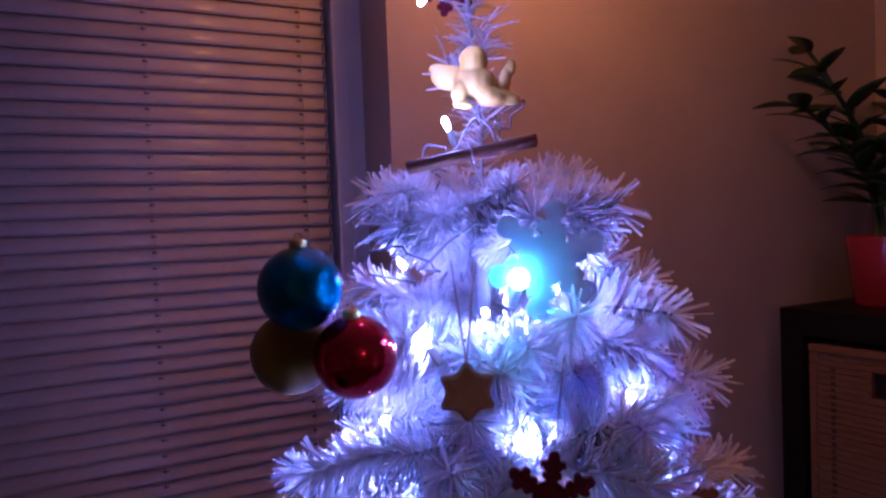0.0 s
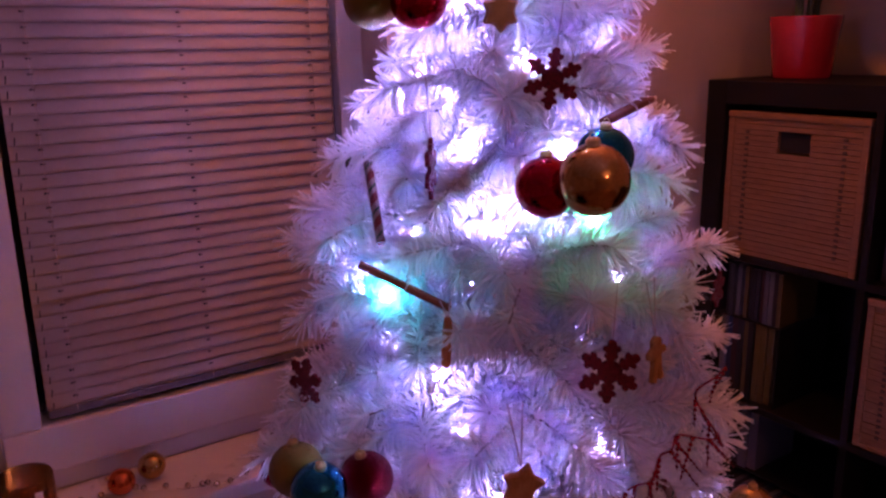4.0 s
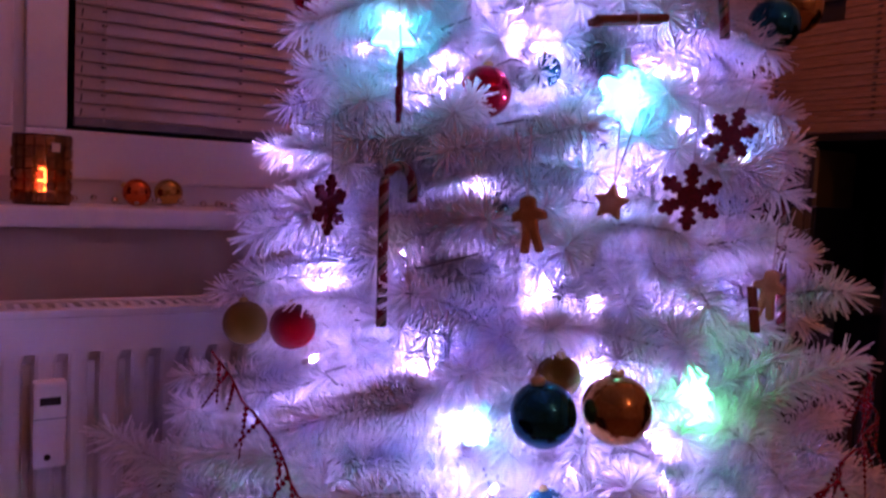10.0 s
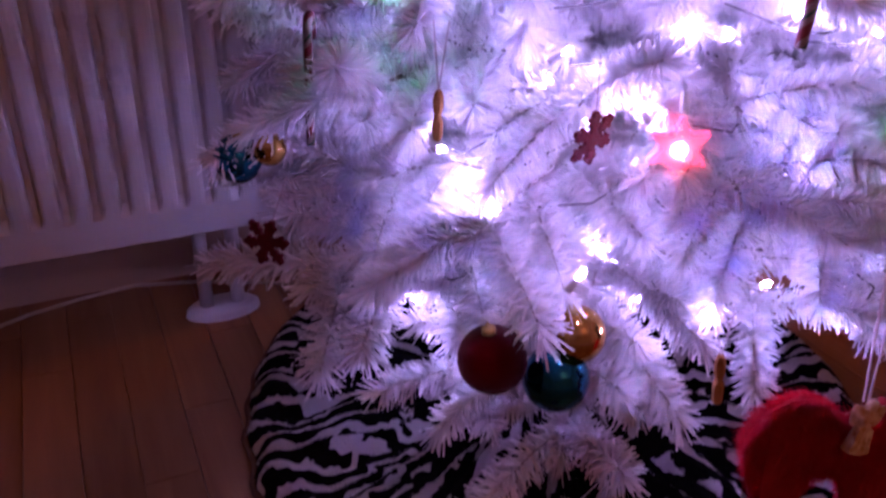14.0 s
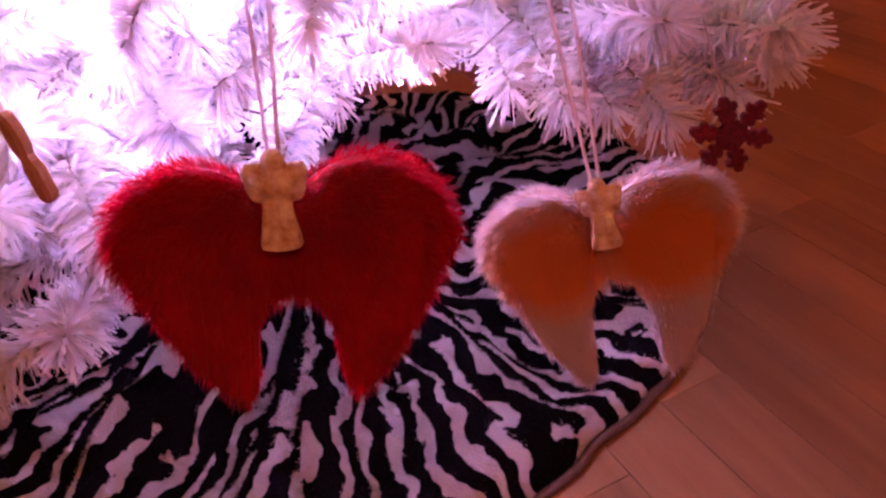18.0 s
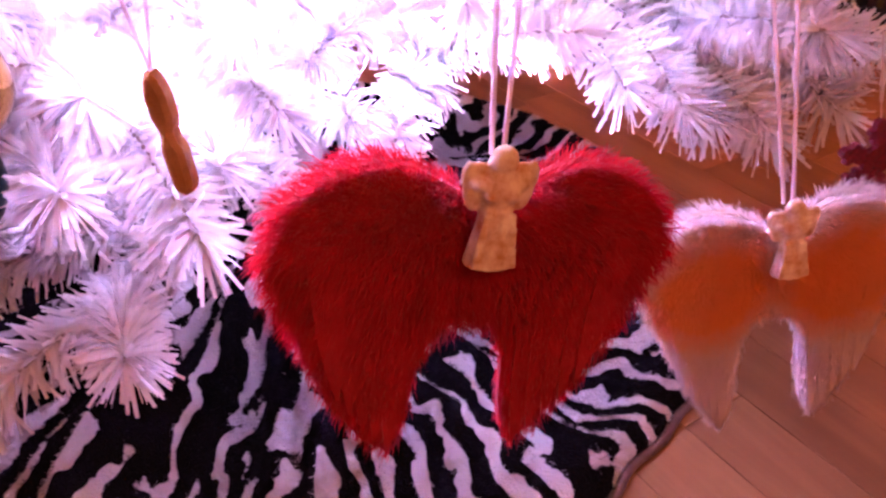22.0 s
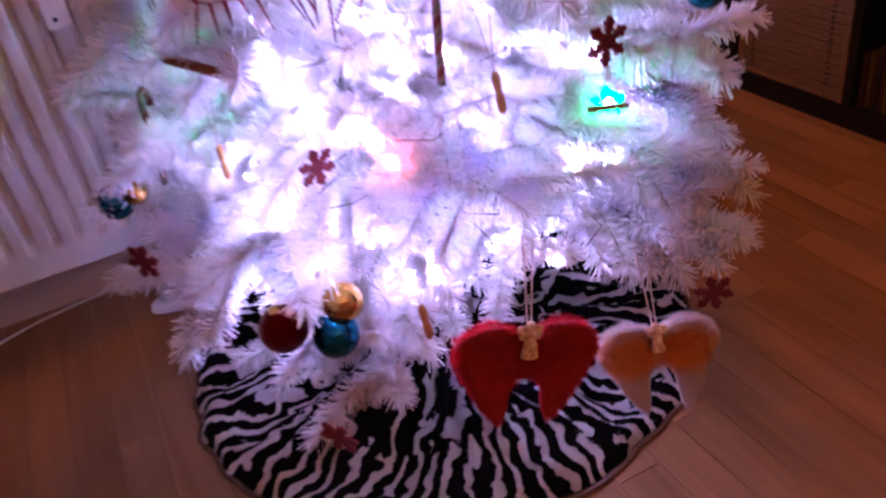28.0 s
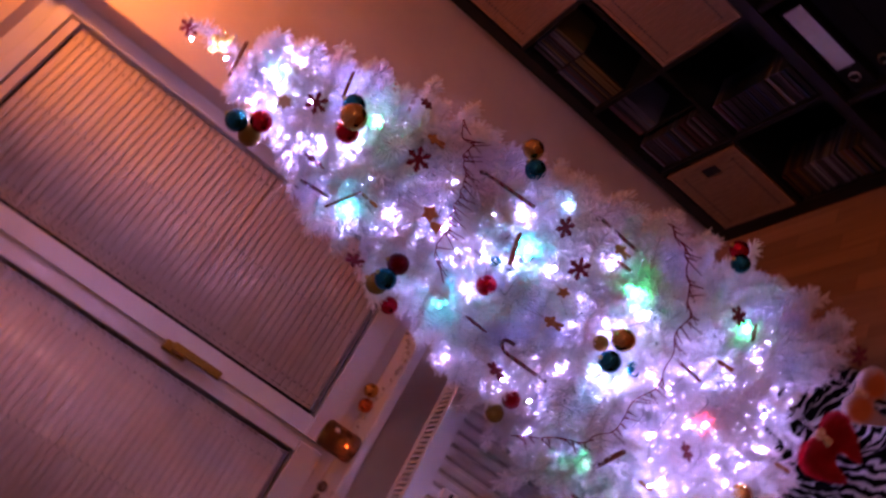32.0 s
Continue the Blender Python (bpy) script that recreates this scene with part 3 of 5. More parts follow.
part("rosette", pl, "white_plastic", pipes, smooth=True)
for x in (-0.025, 0.025):
    part("pipe", rod((x, 0.0, 0.0), (x, -0.006, 0.175), 0.011, sides=14), "radiator_enamel", pipes, smooth=True)
pts = [(-2.3, -0.42, 0.004), (-1.95, -0.16, 0.004), (-1.823, -0.035, 0.004), (-1.74, 0.0, 0.004), (-1.66, 0.02, 0.004), (-1.58, 0.03, 0.004), (-1.47, 0.0, 0.004), (-1.3, -0.08, 0.004), (-1.12, -0.25, 0.004), (-1.1, -0.4, 0.02)]
sm = []
for a, b in zip(pts, pts[1:]):
    sm += [Vector(a).lerp(Vector(b), k / 4) for k in range(4)]
cab = part("power_cable", tube(sm + [Vector(pts[-1])], 0.0032, 8), "cable_white", None)
tagged(cab, "thin white power cable lying on the floor", "cable")

# ---- black shelf, two by four cells ----
shelf = thing("cube_shelf", "tall black-brown open cube shelf with baskets and discs", "shelf")
SW, SH, SD, T5 = 0.79, 1.49, 0.39, 0.05
part("side_panel", box(0, -T5, 0, SD, 0, SH, 0.0015), "black_veneer", shelf)
part("side_panel", box(0, -SW, 0, SD, -SW + T5, SH, 0.0015), "black_veneer", shelf)
part("top_panel", box(0.001, -SW + T5, SH - T5, SD, -T5, SH - 0.001), "black_veneer", shelf)
part("bottom_panel", box(0.001, -SW + T5, 0.0, SD, -T5, T5), "black_veneer", shelf)
part("divider", box(0.003, -0.403, T5, SD, -0.387, SH - T5), "black_veneer", shelf)
CELL_Z = [0.05, 0.401, 0.752, 1.103]
for z in CELL_Z[1:]:
    for y0, y1 in ((-0.387, -0.05), (-0.74, -0.403)):
        part("shelf_board", box(0.003, y0, z - 0.016, SD, y1, z), "black_veneer", shelf)
part("back_panel", box(SD - 0.004, -SW + 0.01, 0.01, SD + 0.004, -0.01, SH - 0.01), "black_veneer", shelf)


def basket():
    """A woven box of 32 cm with a grip hole and two rows of slits; front at x = 0."""
    b = thing("storage_basket", "woven light-brown rattan storage basket in a shelf cell", "basket", group="shelf baskets")
    w, h, dp = 0.318, 0.318, 0.34
    hx, hz0, hz1 = 0.037, h - 0.075, h - 0.035
    f = bmesh.new()
    n = 27
    for i in range(n):
        z0, z1 = i * h / n, (i + 1) * h / n
        off = 0.0016 * (i % 2)
        if z1 > hz0 + 0.002 and z0 < hz1 - 0.002:
            box(off, -w / 2, z0, 0.012, -hx, z1 - 0.0008, 0.001, bm=f)
            box(off, hx, z0, 0.012, w / 2, z1 - 0.0008, 0.001, bm=f)
        else:
            box(off, -w / 2, z0, 0.012, w / 2, z1 - 0.0008, 0.001, bm=f)
    part("front_weave", f, "rattan", b)
    rim = box(-0.004, -w / 2 - 0.002, h - 0.012, 0.014, w / 2 + 0.002, h + 0.003, 0.004)
    part("rim", rim, "rattan", b)
    e = box(-0.002, -w / 2 - 0.001, 0, 0.013, -w / 2 + 0.014, h - 0.012, 0.003)
    box(-0.002, w / 2 - 0.014, 0, 0.013, w / 2 + 0.001, h - 0.012, 0.003, bm=e)
    box(-0.002, -w / 2 + 0.014, 0, 0.013, w / 2 - 0.014, 0.012, 0.003, bm=e)
    part("edge_binding", e, "rattan", b)
    # Small dark blocks paint the shaded slits of the weave.
    for s in (-1, 1):
        sl = bmesh.new()
        for i in range(20):
            z = 0.03 + i * 0.0128
            box(-0.0012, s * 0.112 - 0.004, z, 0.004, s * 0.112 + 0.004, z + 0.006, bm=sl)
        tagged(part("weave_gap", sl, "gap_shade", b), kind="stuff")
    for y in (-w / 2, w / 2 - 0.01):
        part("side_weave", box(0.012, y, 0, dp, y + 0.01, h, 0.002), "rattan", b)
    part("back_weave", box(dp - 0.01, -w / 2 + 0.01, 0, dp, w / 2 - 0.01, h), "rattan", b)
    part("base_weave", box(0.012, -w / 2 + 0.01, 0, dp - 0.01, w / 2 - 0.01, 0.01), "rattan", b)
    # Black panel behind the grip hole gives the hole its shade.
    part("grip_lining", box(0.011, -hx - 0.004, hz0 - 0.004, 0.016, hx + 0.004, hz1 + 0.004), "hole_dark", b)
    return b


bk = basket()
bk.location = (0.006, -0.2185, CELL_Z[3] + 0.001)
copy_thing(bk, pose(0.008, -0.5715, CELL_Z[2] + 0.001, 0, 0, 0.6))
copy_thing(bk, pose(0.006, -0.2185, CELL_Z[0] + 0.001, 0, 0, -0.5))

CASE = {}


def case_mesh(kind, w, h, dp, material):
    bm = box(0, -w, 0, dp, 0, h, 0.0008)
    CASE[kind] = mesh_of(kind, bm, material)


case_mesh("disc_case", 0.0102, 0.125, 0.142, "cd_spine")
case_mesh("film_case", 0.0145, 0.19, 0.136, "cd_spine")
case_mesh("book", 0.022, 0.215, 0.16, "book_spine")


def row_of(kind, y_start, y_end, z, x0, width, label, category, lean=0.0):
    y = y_start
    while y - width > y_end:
        ob = part(kind, CASE[kind], None)
        ob.location = (x0 + random.uniform(0, 0.012), y, z)
        ob.rotation_euler = (radians(random.uniform(-0.4, 0.4) + lean), 0, 0)
        tagged(ob, label, category, kind + " row")
        y -= width + random.uniform(0.0003, 0.0012) + (0.0 if random.random() > 0.05 else 0.01)


CD = ("slim plastic music disc case standing in the shelf", "disc case")
row_of("film_case", -0.062, -0.21, CELL_Z[2] + 0.001, 0.02, 0.0147, "slim plastic film case standing in the shelf", "film case")
row_of("disc_case", -0.40 + 0.33, -0.215, CELL_Z[2] + 0.195, 0.02, 0.0104, *CD)
row_of("disc_case", -0.058, -0.378, CELL_Z[1] + 0.001, 0.02, 0.0104, *CD)
row_of("disc_case", -0.41, -0.72, CELL_Z[1] + 0.001, 0.02, 0.0104, *CD)
row_of("disc_case", -0.41, -0.735, CELL_Z[0] + 0.001, 0.015, 0.0104, *CD)
row_of("book", -0.415, -0.50, CELL_Z[3] + 0.001, 0.03, 0.0222, "pale paperback book standing in the shelf", "book")
row_of("book", -0.64, -0.73, CELL_Z[3] + 0.001, 0.03, 0.0222, "pale paperback book standing in the shelf", "book")
row_of("book", -0.064, -0.064 - 0.1, CELL_Z[1] + 0.15, 0.06, 0.0222, "dark paperback book standing in the shelf", "book")
for i in range(3):
    ob = part("book", CASE["book"], None)
    ob.matrix_basis = pose(0.04, -0.51 - 0.002 * i, CELL_Z[3] + 0.1 + 0.0235 * i, 90, 0, 0) @ Matrix.Scale(0.55, 4, (0, 0, 1))
    tagged(ob, "pale paperback book lying flat on a black box", "book", "book row")
black_box = thing("media_box", "matt black box standing in the shelf cell", "box", (0.05, -0.575, CELL_Z[3]))
part("body", box(0, -0.062, 0.0005, 0.2, 0.062, 0.099, 0.003), "black_leather", black_box)
part("front", box(-0.003, -0.056, 0.006, 0.0, 0.056, 0.093, 0.001), "hole_dark", black_box)
inner = thing("shelf_insert", "black insert board carrying a second row of discs", "shelf insert", (0.02, -0.05, CELL_Z[2]))
part("board", box(0, -0.165, 0.1925, 0.2, -0.001, 0.1945), "black_veneer", inner)
part("stay", box(0.0, -0.168, 0.0005, 0.2, -0.165, 0.1945), "black_veneer", inner)
inner = thing("shelf_insert", "black insert board carrying a few books", "shelf insert", (0.06, -0.05, CELL_Z[1]))
part("board", box(0, -0.33, 0.145, 0.2, -0.001, 0.1505), "black_veneer", inner)
part("stay", box(0.0, -0.335, 0.0005, 0.2, -0.33, 0.1505), "black_veneer", inner)


def leaf_mesh(length, width):
    bm = bmesh.new()
    rows = []
    for i in range(7):
        t = i / 6
        wd = width * math.sin(math.pi * min(1, t * 0.9 + 0.08)) ** 0.8
        z = -0.25 * length * t * t
        rows.append([bm.verts.new((-wd, t * length, z + 0.15 * wd)), bm.verts.new((0, t * length, z)), bm.verts.new((wd, t * length, z + 0.15 * wd))])
    for a, b in zip(rows, rows[1:]):
        for k in (0, 1):
            bm.faces.new((a[k], a[k + 1], b[k + 1], b[k])).smooth = True
    bm.normal_update()
    bmesh.ops.solidify(bm, geom=bm.faces[:], thickness=0.0008)
    return mesh_of("leaf", bm, "leaf_dark", True)


def potted_plant(place, pot_r, pot_h, pot_mat, stems, height, label):
    p = thing("potted_plant", label, "plant", place, "plants on the shelf")
    part("pot", lathe([(0.0, 0.0), (pot_r * 0.78, 0.0), (pot_r * 0.8, 0.004), (pot_r, pot_h - 0.002), (pot_r, pot_h), (pot_r * 0.93, pot_h), (pot_r * 0.9, pot_h - 0.02), (0.0, pot_h - 0.02)], 40), pot_mat, p, smooth=True)
    part("soil", lathe([(0.0, pot_h - 0.012), (pot_r * 0.9, pot_h - 0.014), (pot_r * 0.9, pot_h - 0.0195)], 24), "soil", p)
    me = leaf_mesh(0.085, 0.019)
    for k in range(stems):
        a = 2 * math.pi * k / stems + random.uniform(-0.3, 0.3)
        out = random.uniform(0.1, 0.26)
        h = height * random.uniform(0.75, 1.1)
        pts = [Vector((math.cos(a) * (0.02 + out * t * t), math.sin(a) * (0.02 + out * t * t), pot_h - 0.02 + h * (t - 0.2 * t * t * (out / 0.2)))) for t in [i / 8 for i in range(9)]]
        st = part("stem", tube(pts, 0.0042, 7), "leaf_dark", p)
        for i in range(2, 9):
            for s in (-1, 1):
                lf = part("leaf", me, None, st)
                lf.location = pts[i]
                lf.rotation_euler = (radians(random.uniform(10, 45)), radians(random.uniform(-25, 25)), a - math.pi / 2 + s * radians(random.uniform(40, 75)))
                lf.scale = [random.uniform(0.75, 1.2)] * 3


potted_plant((0.17, -0.12, 1.49), 0.078, 0.135, "red_pot", 9, 0.42, "glossy red pot with a dark green leafy plant")
potted_plant((0.19, -0.42, 1.49), 0.06, 0.1, "orange_pot", 5, 0.2, "small orange-brown pot with a low green plant")

# ---- black cabinet beside the shelf, with a lever arch file ----
cab2 = thing("black_cabinet", "black low cabinet with open compartments beside the shelf", "cabinet", (-0.12, -0.83, 0.0))
for nm, b in (("side_panel", (0, -0.03, 0, 0.5, 0, 1.05)), ("side_panel", (0, -0.95, 0, 0.5, -0.92, 1.05)), ("top_panel", (-0.01, -0.95, 1.05, 0.5, 0, 1.075)),
              ("bottom_panel", (0.0, -0.92, 0.03, 0.5, -0.03, 0.06)), ("shelf_board", (0.005, -0.92, 0.4, 0.5, -0.03, 0.42)), ("back_panel", (0.48, -0.92, 0.06, 0.5, -0.03, 1.05)), ("shelf_board", (0.005, -0.92, 0.78, 0.5, -0.03, 0.8))):
    part(nm, box(*b, 0.0015), "black_veneer", cab2)


def lever_file(place, labelled=True):
    f = thing("lever_arch_file", "black lever arch file with a long pale spine label" if labelled else "plain black lever arch file with a steel ring", "file", place, "office files")
    part("cover", box(0, -0.075, 0, 0.28, 0, 0.318, 0.003), "black_leather", f)
    if labelled:
        part("label", box(-0.001, -0.066, 0.085, 0.0005, -0.012, 0.312), "grey_label", f, "pale grey spine label")
    ring = bmesh.new()
    pts = [Vector((-0.0015, -0.0375 + 0.014 * math.cos(a), 0.045 + 0.014 * math.sin(a))) for a in [i * math.pi / 10 for i in range(21)]]
    tube(pts, 0.0022, 6, bm=ring)
    part("finger_ring", ring, "steel", f)
    return f


lever_file((-0.09, -0.875, 0.4205))
lf1 = lever_file((-0.07, -0.955, 0.4205), False)
copy_thing(lf1, pose(-0.075, -1.034, 0.4205))

# ---- black stool and cushion by the radiator ----
pouf = thing("black_armchair", "black leather armchair corner beside the radiator", "armchair", (-1.805, -0.33, 0.0))
part("arm", box(-0.15, -0.66, 0.05, 0.0, 0.0, 0.53, 0.035), "black_leather", pouf)
part("seat", box(-0.75, -0.64, 0.05, -0.155, -0.19, 0.43, 0.03), "black_leather", pouf)
part("backrest", box(-0.75, -0.18, 0.05, -0.155, 0.0, 0.53, 0.035), "black_leather", pouf)
for x in (-0.72, -0.06):
    for y in (-0.62, -0.06):
        part("foot", box(x, y, 0.0, x + 0.035, y + 0.035, 0.052, 0.003), "hole_dark", pouf)
cu = bmesh.new()
bmesh.ops.create_grid(cu, x_segments=14, y_segments=14, size=0.2)
for v in cu.verts:
    px, py = v.co.x / 0.2, v.co.y / 0.2
    v.co.z = 0.055 * (max(0, (1 - px ** 2)) * max(0, (1 - py ** 2))) ** 0.5 + 0.004
    v.co.x *= 1 + 0.05 * abs(py) ** 3
    v.co.y *= 1 + 0.05 * abs(px) ** 3
low = bmesh.ops.duplicate(cu, geom=cu.faces[:])
for v in low["geom"]:
    if isinstance(v, bmesh.types.BMVert):
        v.co.z = -v.co.z
bmesh.ops.reverse_faces(cu, faces=[f for f in low["geom"] if isinstance(f, bmesh.types.BMFace)])
bmesh.ops.remove_doubles(cu, verts=cu.verts, dist=0.009)
cushion = thing("cushion", "white cushion with red and orange dots on the armchair", "cushion")
cushion.matrix_basis = pose(-2.13, -0.30, 0.66, 66, 8, 24)
part("cover", cu, "cushion_white", cushion, smooth=True)
for i in range(5):
    for j in range(5):
        x, y = (i - 2) * 0.075 + (0.018 if j % 2 else -0.018), (j - 2) * 0.075
        z = 0.055 * (max(0, (1 - (x / 0.2) ** 2)) * max(0, (1 - (y / 0.2) ** 2))) ** 0.5 + 0.0045
        d = lathe([(0.0, 0.0015), (0.022, 0.001), (0.024, 0.0)], 18)
        o = part("dot", d, "cushion_red" if (i + j) % 2 else "cushion_orange", cushion)
        o.location = (x, y, z)
        o.rotation_euler = (-y * 1.6, x * 1.6, 0)

# ---- assumed ceiling lamp, out of view ----
cl = thing("ceiling_lamp", "assumed warm globe lamp, out of view under the ceiling", "lamp", ASSUMED_LAMP)
gl = part("globe", lathe([(0.015, 0.065), (0.042, 0.052), (0.062, 0.02), (0.065, 0.0), (0.062, -0.02), (0.042, -0.052), (0.0, -0.066)], 32), "lamp_globe", cl, smooth=True)
gl.visible_shadow = False
part("rod", rod((0, 0, 0.065), (0, 0, CEIL - ASSUMED_LAMP.z), 0.006), "steel", cl)

# ---- things on the window sill ----
SZ = 0.895
tl = thing("tealight_glass", "amber mosaic glass with a burning tealight on the sill", "tealight", (-1.470, 0.010, SZ))
R0, HH = 0.037, 0.098
part("glass", lathe([(R0 - 0.003, 0.006), (R0 - 0.001, 0.004), (R0, 0.0), (R0 + 0.001, HH), (R0 - 0.0015, HH), (R0 - 0.003, 0.006), (0.0, 0.006)], 40), "amber_glass", tl, smooth=True)
tile = mesh_of("mosaic_tile", box(-0.0052, -0.0008, -0.0064, 0.0052, 0.0008, 0.0064, 0.0006), "mosaic")
for k in range(18):
    a = 2 * math.pi * k / 18
    for j in range(6):
        if random.random() < 0.16 and j > 1:
            continue
        o = part("mosaic_tile", tile, None, tl)
        o.location = ((R0 + 0.0016) * math.cos(a), (R0 + 0.0016) * math.sin(a), 0.011 + j * 0.0155)
        o.rotation_euler = (0, 0, a + math.pi / 2)
part("price_label", box(0.008, -R0 - 0.0045, 0.074, 0.018, -R0 - 0.0028, 0.086), "white_plastic", tl, "small white paper label")
part("wax_cup", lathe([(0.0, 0.0065), (0.018, 0.0065), (0.019, 0.02), (0.017, 0.02), (0.016, 0.016), (0.0, 0.016)], 24), "steel", tl)
part("flame", lathe([(0.0, 0.016), (0.0055, 0.019), (0.006, 0.022), (0.003, 0.028), (0.0, 0.034)], 12), "flame", tl, "small orange flame", smooth=True)
lamp_at("tealight_flame_light", (-1.470, 0.010, SZ + 0.034), 0.35, (1.0, 0.35, 0.07), 0.006)

SPHERE = mesh_of("ball", ball(1.0, 32, 20), "red_ball", True)
BALLS = {}


def ball_mesh(material):
    if material not in BALLS:
        me = SPHERE.copy()
        me.materials.clear()
        me.materials.append(MATS[material])
        BALLS[material] = me
    return BALLS[material]


CAP = mesh_of("cap", lathe([(0.0, 0.16), (0.16, 0.16), (0.2, 0.12), (0.22, -0.06), (0.2, -0.06)], 16), "gold_cap", True)
LOOP = mesh_of("loop", tube([Vector((0.09 * math.cos(a), 0, 0.22 + 0.09 * math.sin(a))) for a in [i * math.pi / 8 for i in range(17)]], 0.018, 6), "gold_cap", True)


def bauble(place, r, material, label, group, tilt=0.0, turn=0.0):
    b = thing("bauble", label, "bauble", place, group)
    b.rotation_euler = (radians(tilt), 0, radians(turn))
    s = part("ball", ball_mesh(material), None, b)
    s.scale = (r, r, r)
    c = part("cap", CAP, None, b, "small gold-coloured cap")
    c.location, c.scale = (0, 0, r), (r, r, r)
    lp = part("loop", LOOP, None, c)
    return b


for x, y, r, mt, lb in ((-1.333, 0.050, 0.0215, "orange_ball", "shiny orange glass ball lying on the sill"), (-1.280, 0.072, 0.0225, "gold_ball", "shiny pale gold glass ball lying on the sill"),
                        (-1.725, 0.07, 0.022, "blue_ball", "shiny turquoise glass ball lying on the sill"), (-1.82, 0.08, 0.022, "orange_ball", "shiny orange-red glass ball lying on the sill"),
                        (-1.917, 0.075, 0.02, "gold_matt", "pale matt gold ball lying on the sill"), (-2.02, 0.03, 0.022, "blue_ball", "shiny turquoise glass ball lying on the sill")):
    bauble((x, y, SZ + r), r, mt, lb, "balls on the sill", random.uniform(60, 110), random.uniform(0, 360))
fg = thing("lying_figurine", "small dark brown carved figurine lying on the sill", "figurine", (-1.63, 0.05, SZ))
fb = ball(0.02, 14, 10, (-0.045, 0, 0.021), scale=(1.3, 1, 1))
ball(0.012, 12, 8, (-0.005, 0, 0.0125), bm=fb, scale=(2.6, 0.9, 1))
ball(0.013, 12, 8, (0.045, 0, 0.014), bm=fb, scale=(1.2, 1, 1.05))
part("figure", fb, "fur_brown", fg, smooth=True)
bg = thing("bead_wire", "thin wire garland of small silver glass beads on the sill", "bead garland", (0, 0, SZ))
pts = [Vector((-1.455 + 0.4 * t, -0.012 + 0.05 * math.sin(7 * t) + 0.06 * t, 0.004 + 0.003 * math.sin(31 * t) ** 2)) for t in [i / 40 for i in range(41)]]
part("wire", tube(pts, 0.0007, 5), "steel", bg)
bead = mesh_of("bead", ball(0.0052, 14, 9), "silver_bead", True)
for i in list(range(0, 41, 3)) + [14, 23, 25, 34]:
    o = part("bead", bead, None, bg)
    o.location = pts[i] + Vector((0, random.uniform(-0.012, 0.012), 0.0035))

# ---- tree skirt ----
skirt = thing("tree_skirt", "round zebra-striped plush tree skirt spread on the floor", "tree skirt", (-1.075, -0.50, 0.0))
bm = bmesh.new()
uvl = bm.loops.layers.uv.new("turn")
SEG, RAD = 220, [0.03, 0.06, 0.1, 0.14, 0.18, 0.215, 0.25, 0.28, 0.31, 0.335, 0.355, 0.372, 0.386, 0.397, 0.405, 0.409, 0.408, 0.40]
HEM = {0.372: 0.030, 0.386: 0.032, 0.397: 0.027, 0.405: 0.018, 0.409: 0.009, 0.408: 0.003, 0.40: 0.0}
rings = []
for j, r in enumerate(RAD):
    ring = []
    for i in range(SEG):
        a = 2 * math.pi * i / SEG
        ca, sa = math.cos(a), math.sin(a)
        wob = 1.03 + 0.03 * noise.noise((2 * ca, 2 * sa, 5.0)) + 0.022 * noise.noise((9 * ca, 9 * sa, 1.0))
        fold = noise.noise((3.2 * ca + 4 * r, 3.2 * sa, 9.0)) + 0.7 * noise.noise((8 * ca, 8 * sa, 5 * r)) + 0.55 * noise.noise((22 * ca, 22 * sa, 12 * r))
        h = HEM.get(r, 0.024 + 0.05 * max(0, 1 - r / 0.25) ** 1.5)
        z = h * (1 + 0.25 * noise.noise((5 * ca, 5 * sa, 3.0))) + (0.046 * fold * min(1, (0.41 - r) / 0.08) if r < 0.39 else 0)
        ring.append(bm.verts.new((r * wob * ca, r * wob * sa, max(z, 0.002 if r != 0.40 else 0.0))))
    rings.append(ring)
for j in range(len(RAD) - 1):
    for i in range(SEG):
        f = bm.faces.new((rings[j][i], rings[j + 1][i], rings[j + 1][(i + 1) % SEG], rings[j][(i + 1) % SEG]))
        f.smooth = True
        for lp, (u, v) in zip(f.loops, ((i, j), (i, j + 1), (i + 1, j + 1), (i + 1, j))):
            lp[uvl].uv = (u / SEG, RAD[v])
rings_xy = [(v.co.x, v.co.y) for v in rings[15]]
CLOTH = np.array([[tuple(v.co) for v in ring] for ring in rings])
part("plush_cloth", bm, "zebra_plush", skirt)
hem = [Vector((rings_xy[i % SEG][0] * 1.008, rings_xy[i % SEG][1] * 1.008, 0.0045)) for i in range(SEG + 1)]


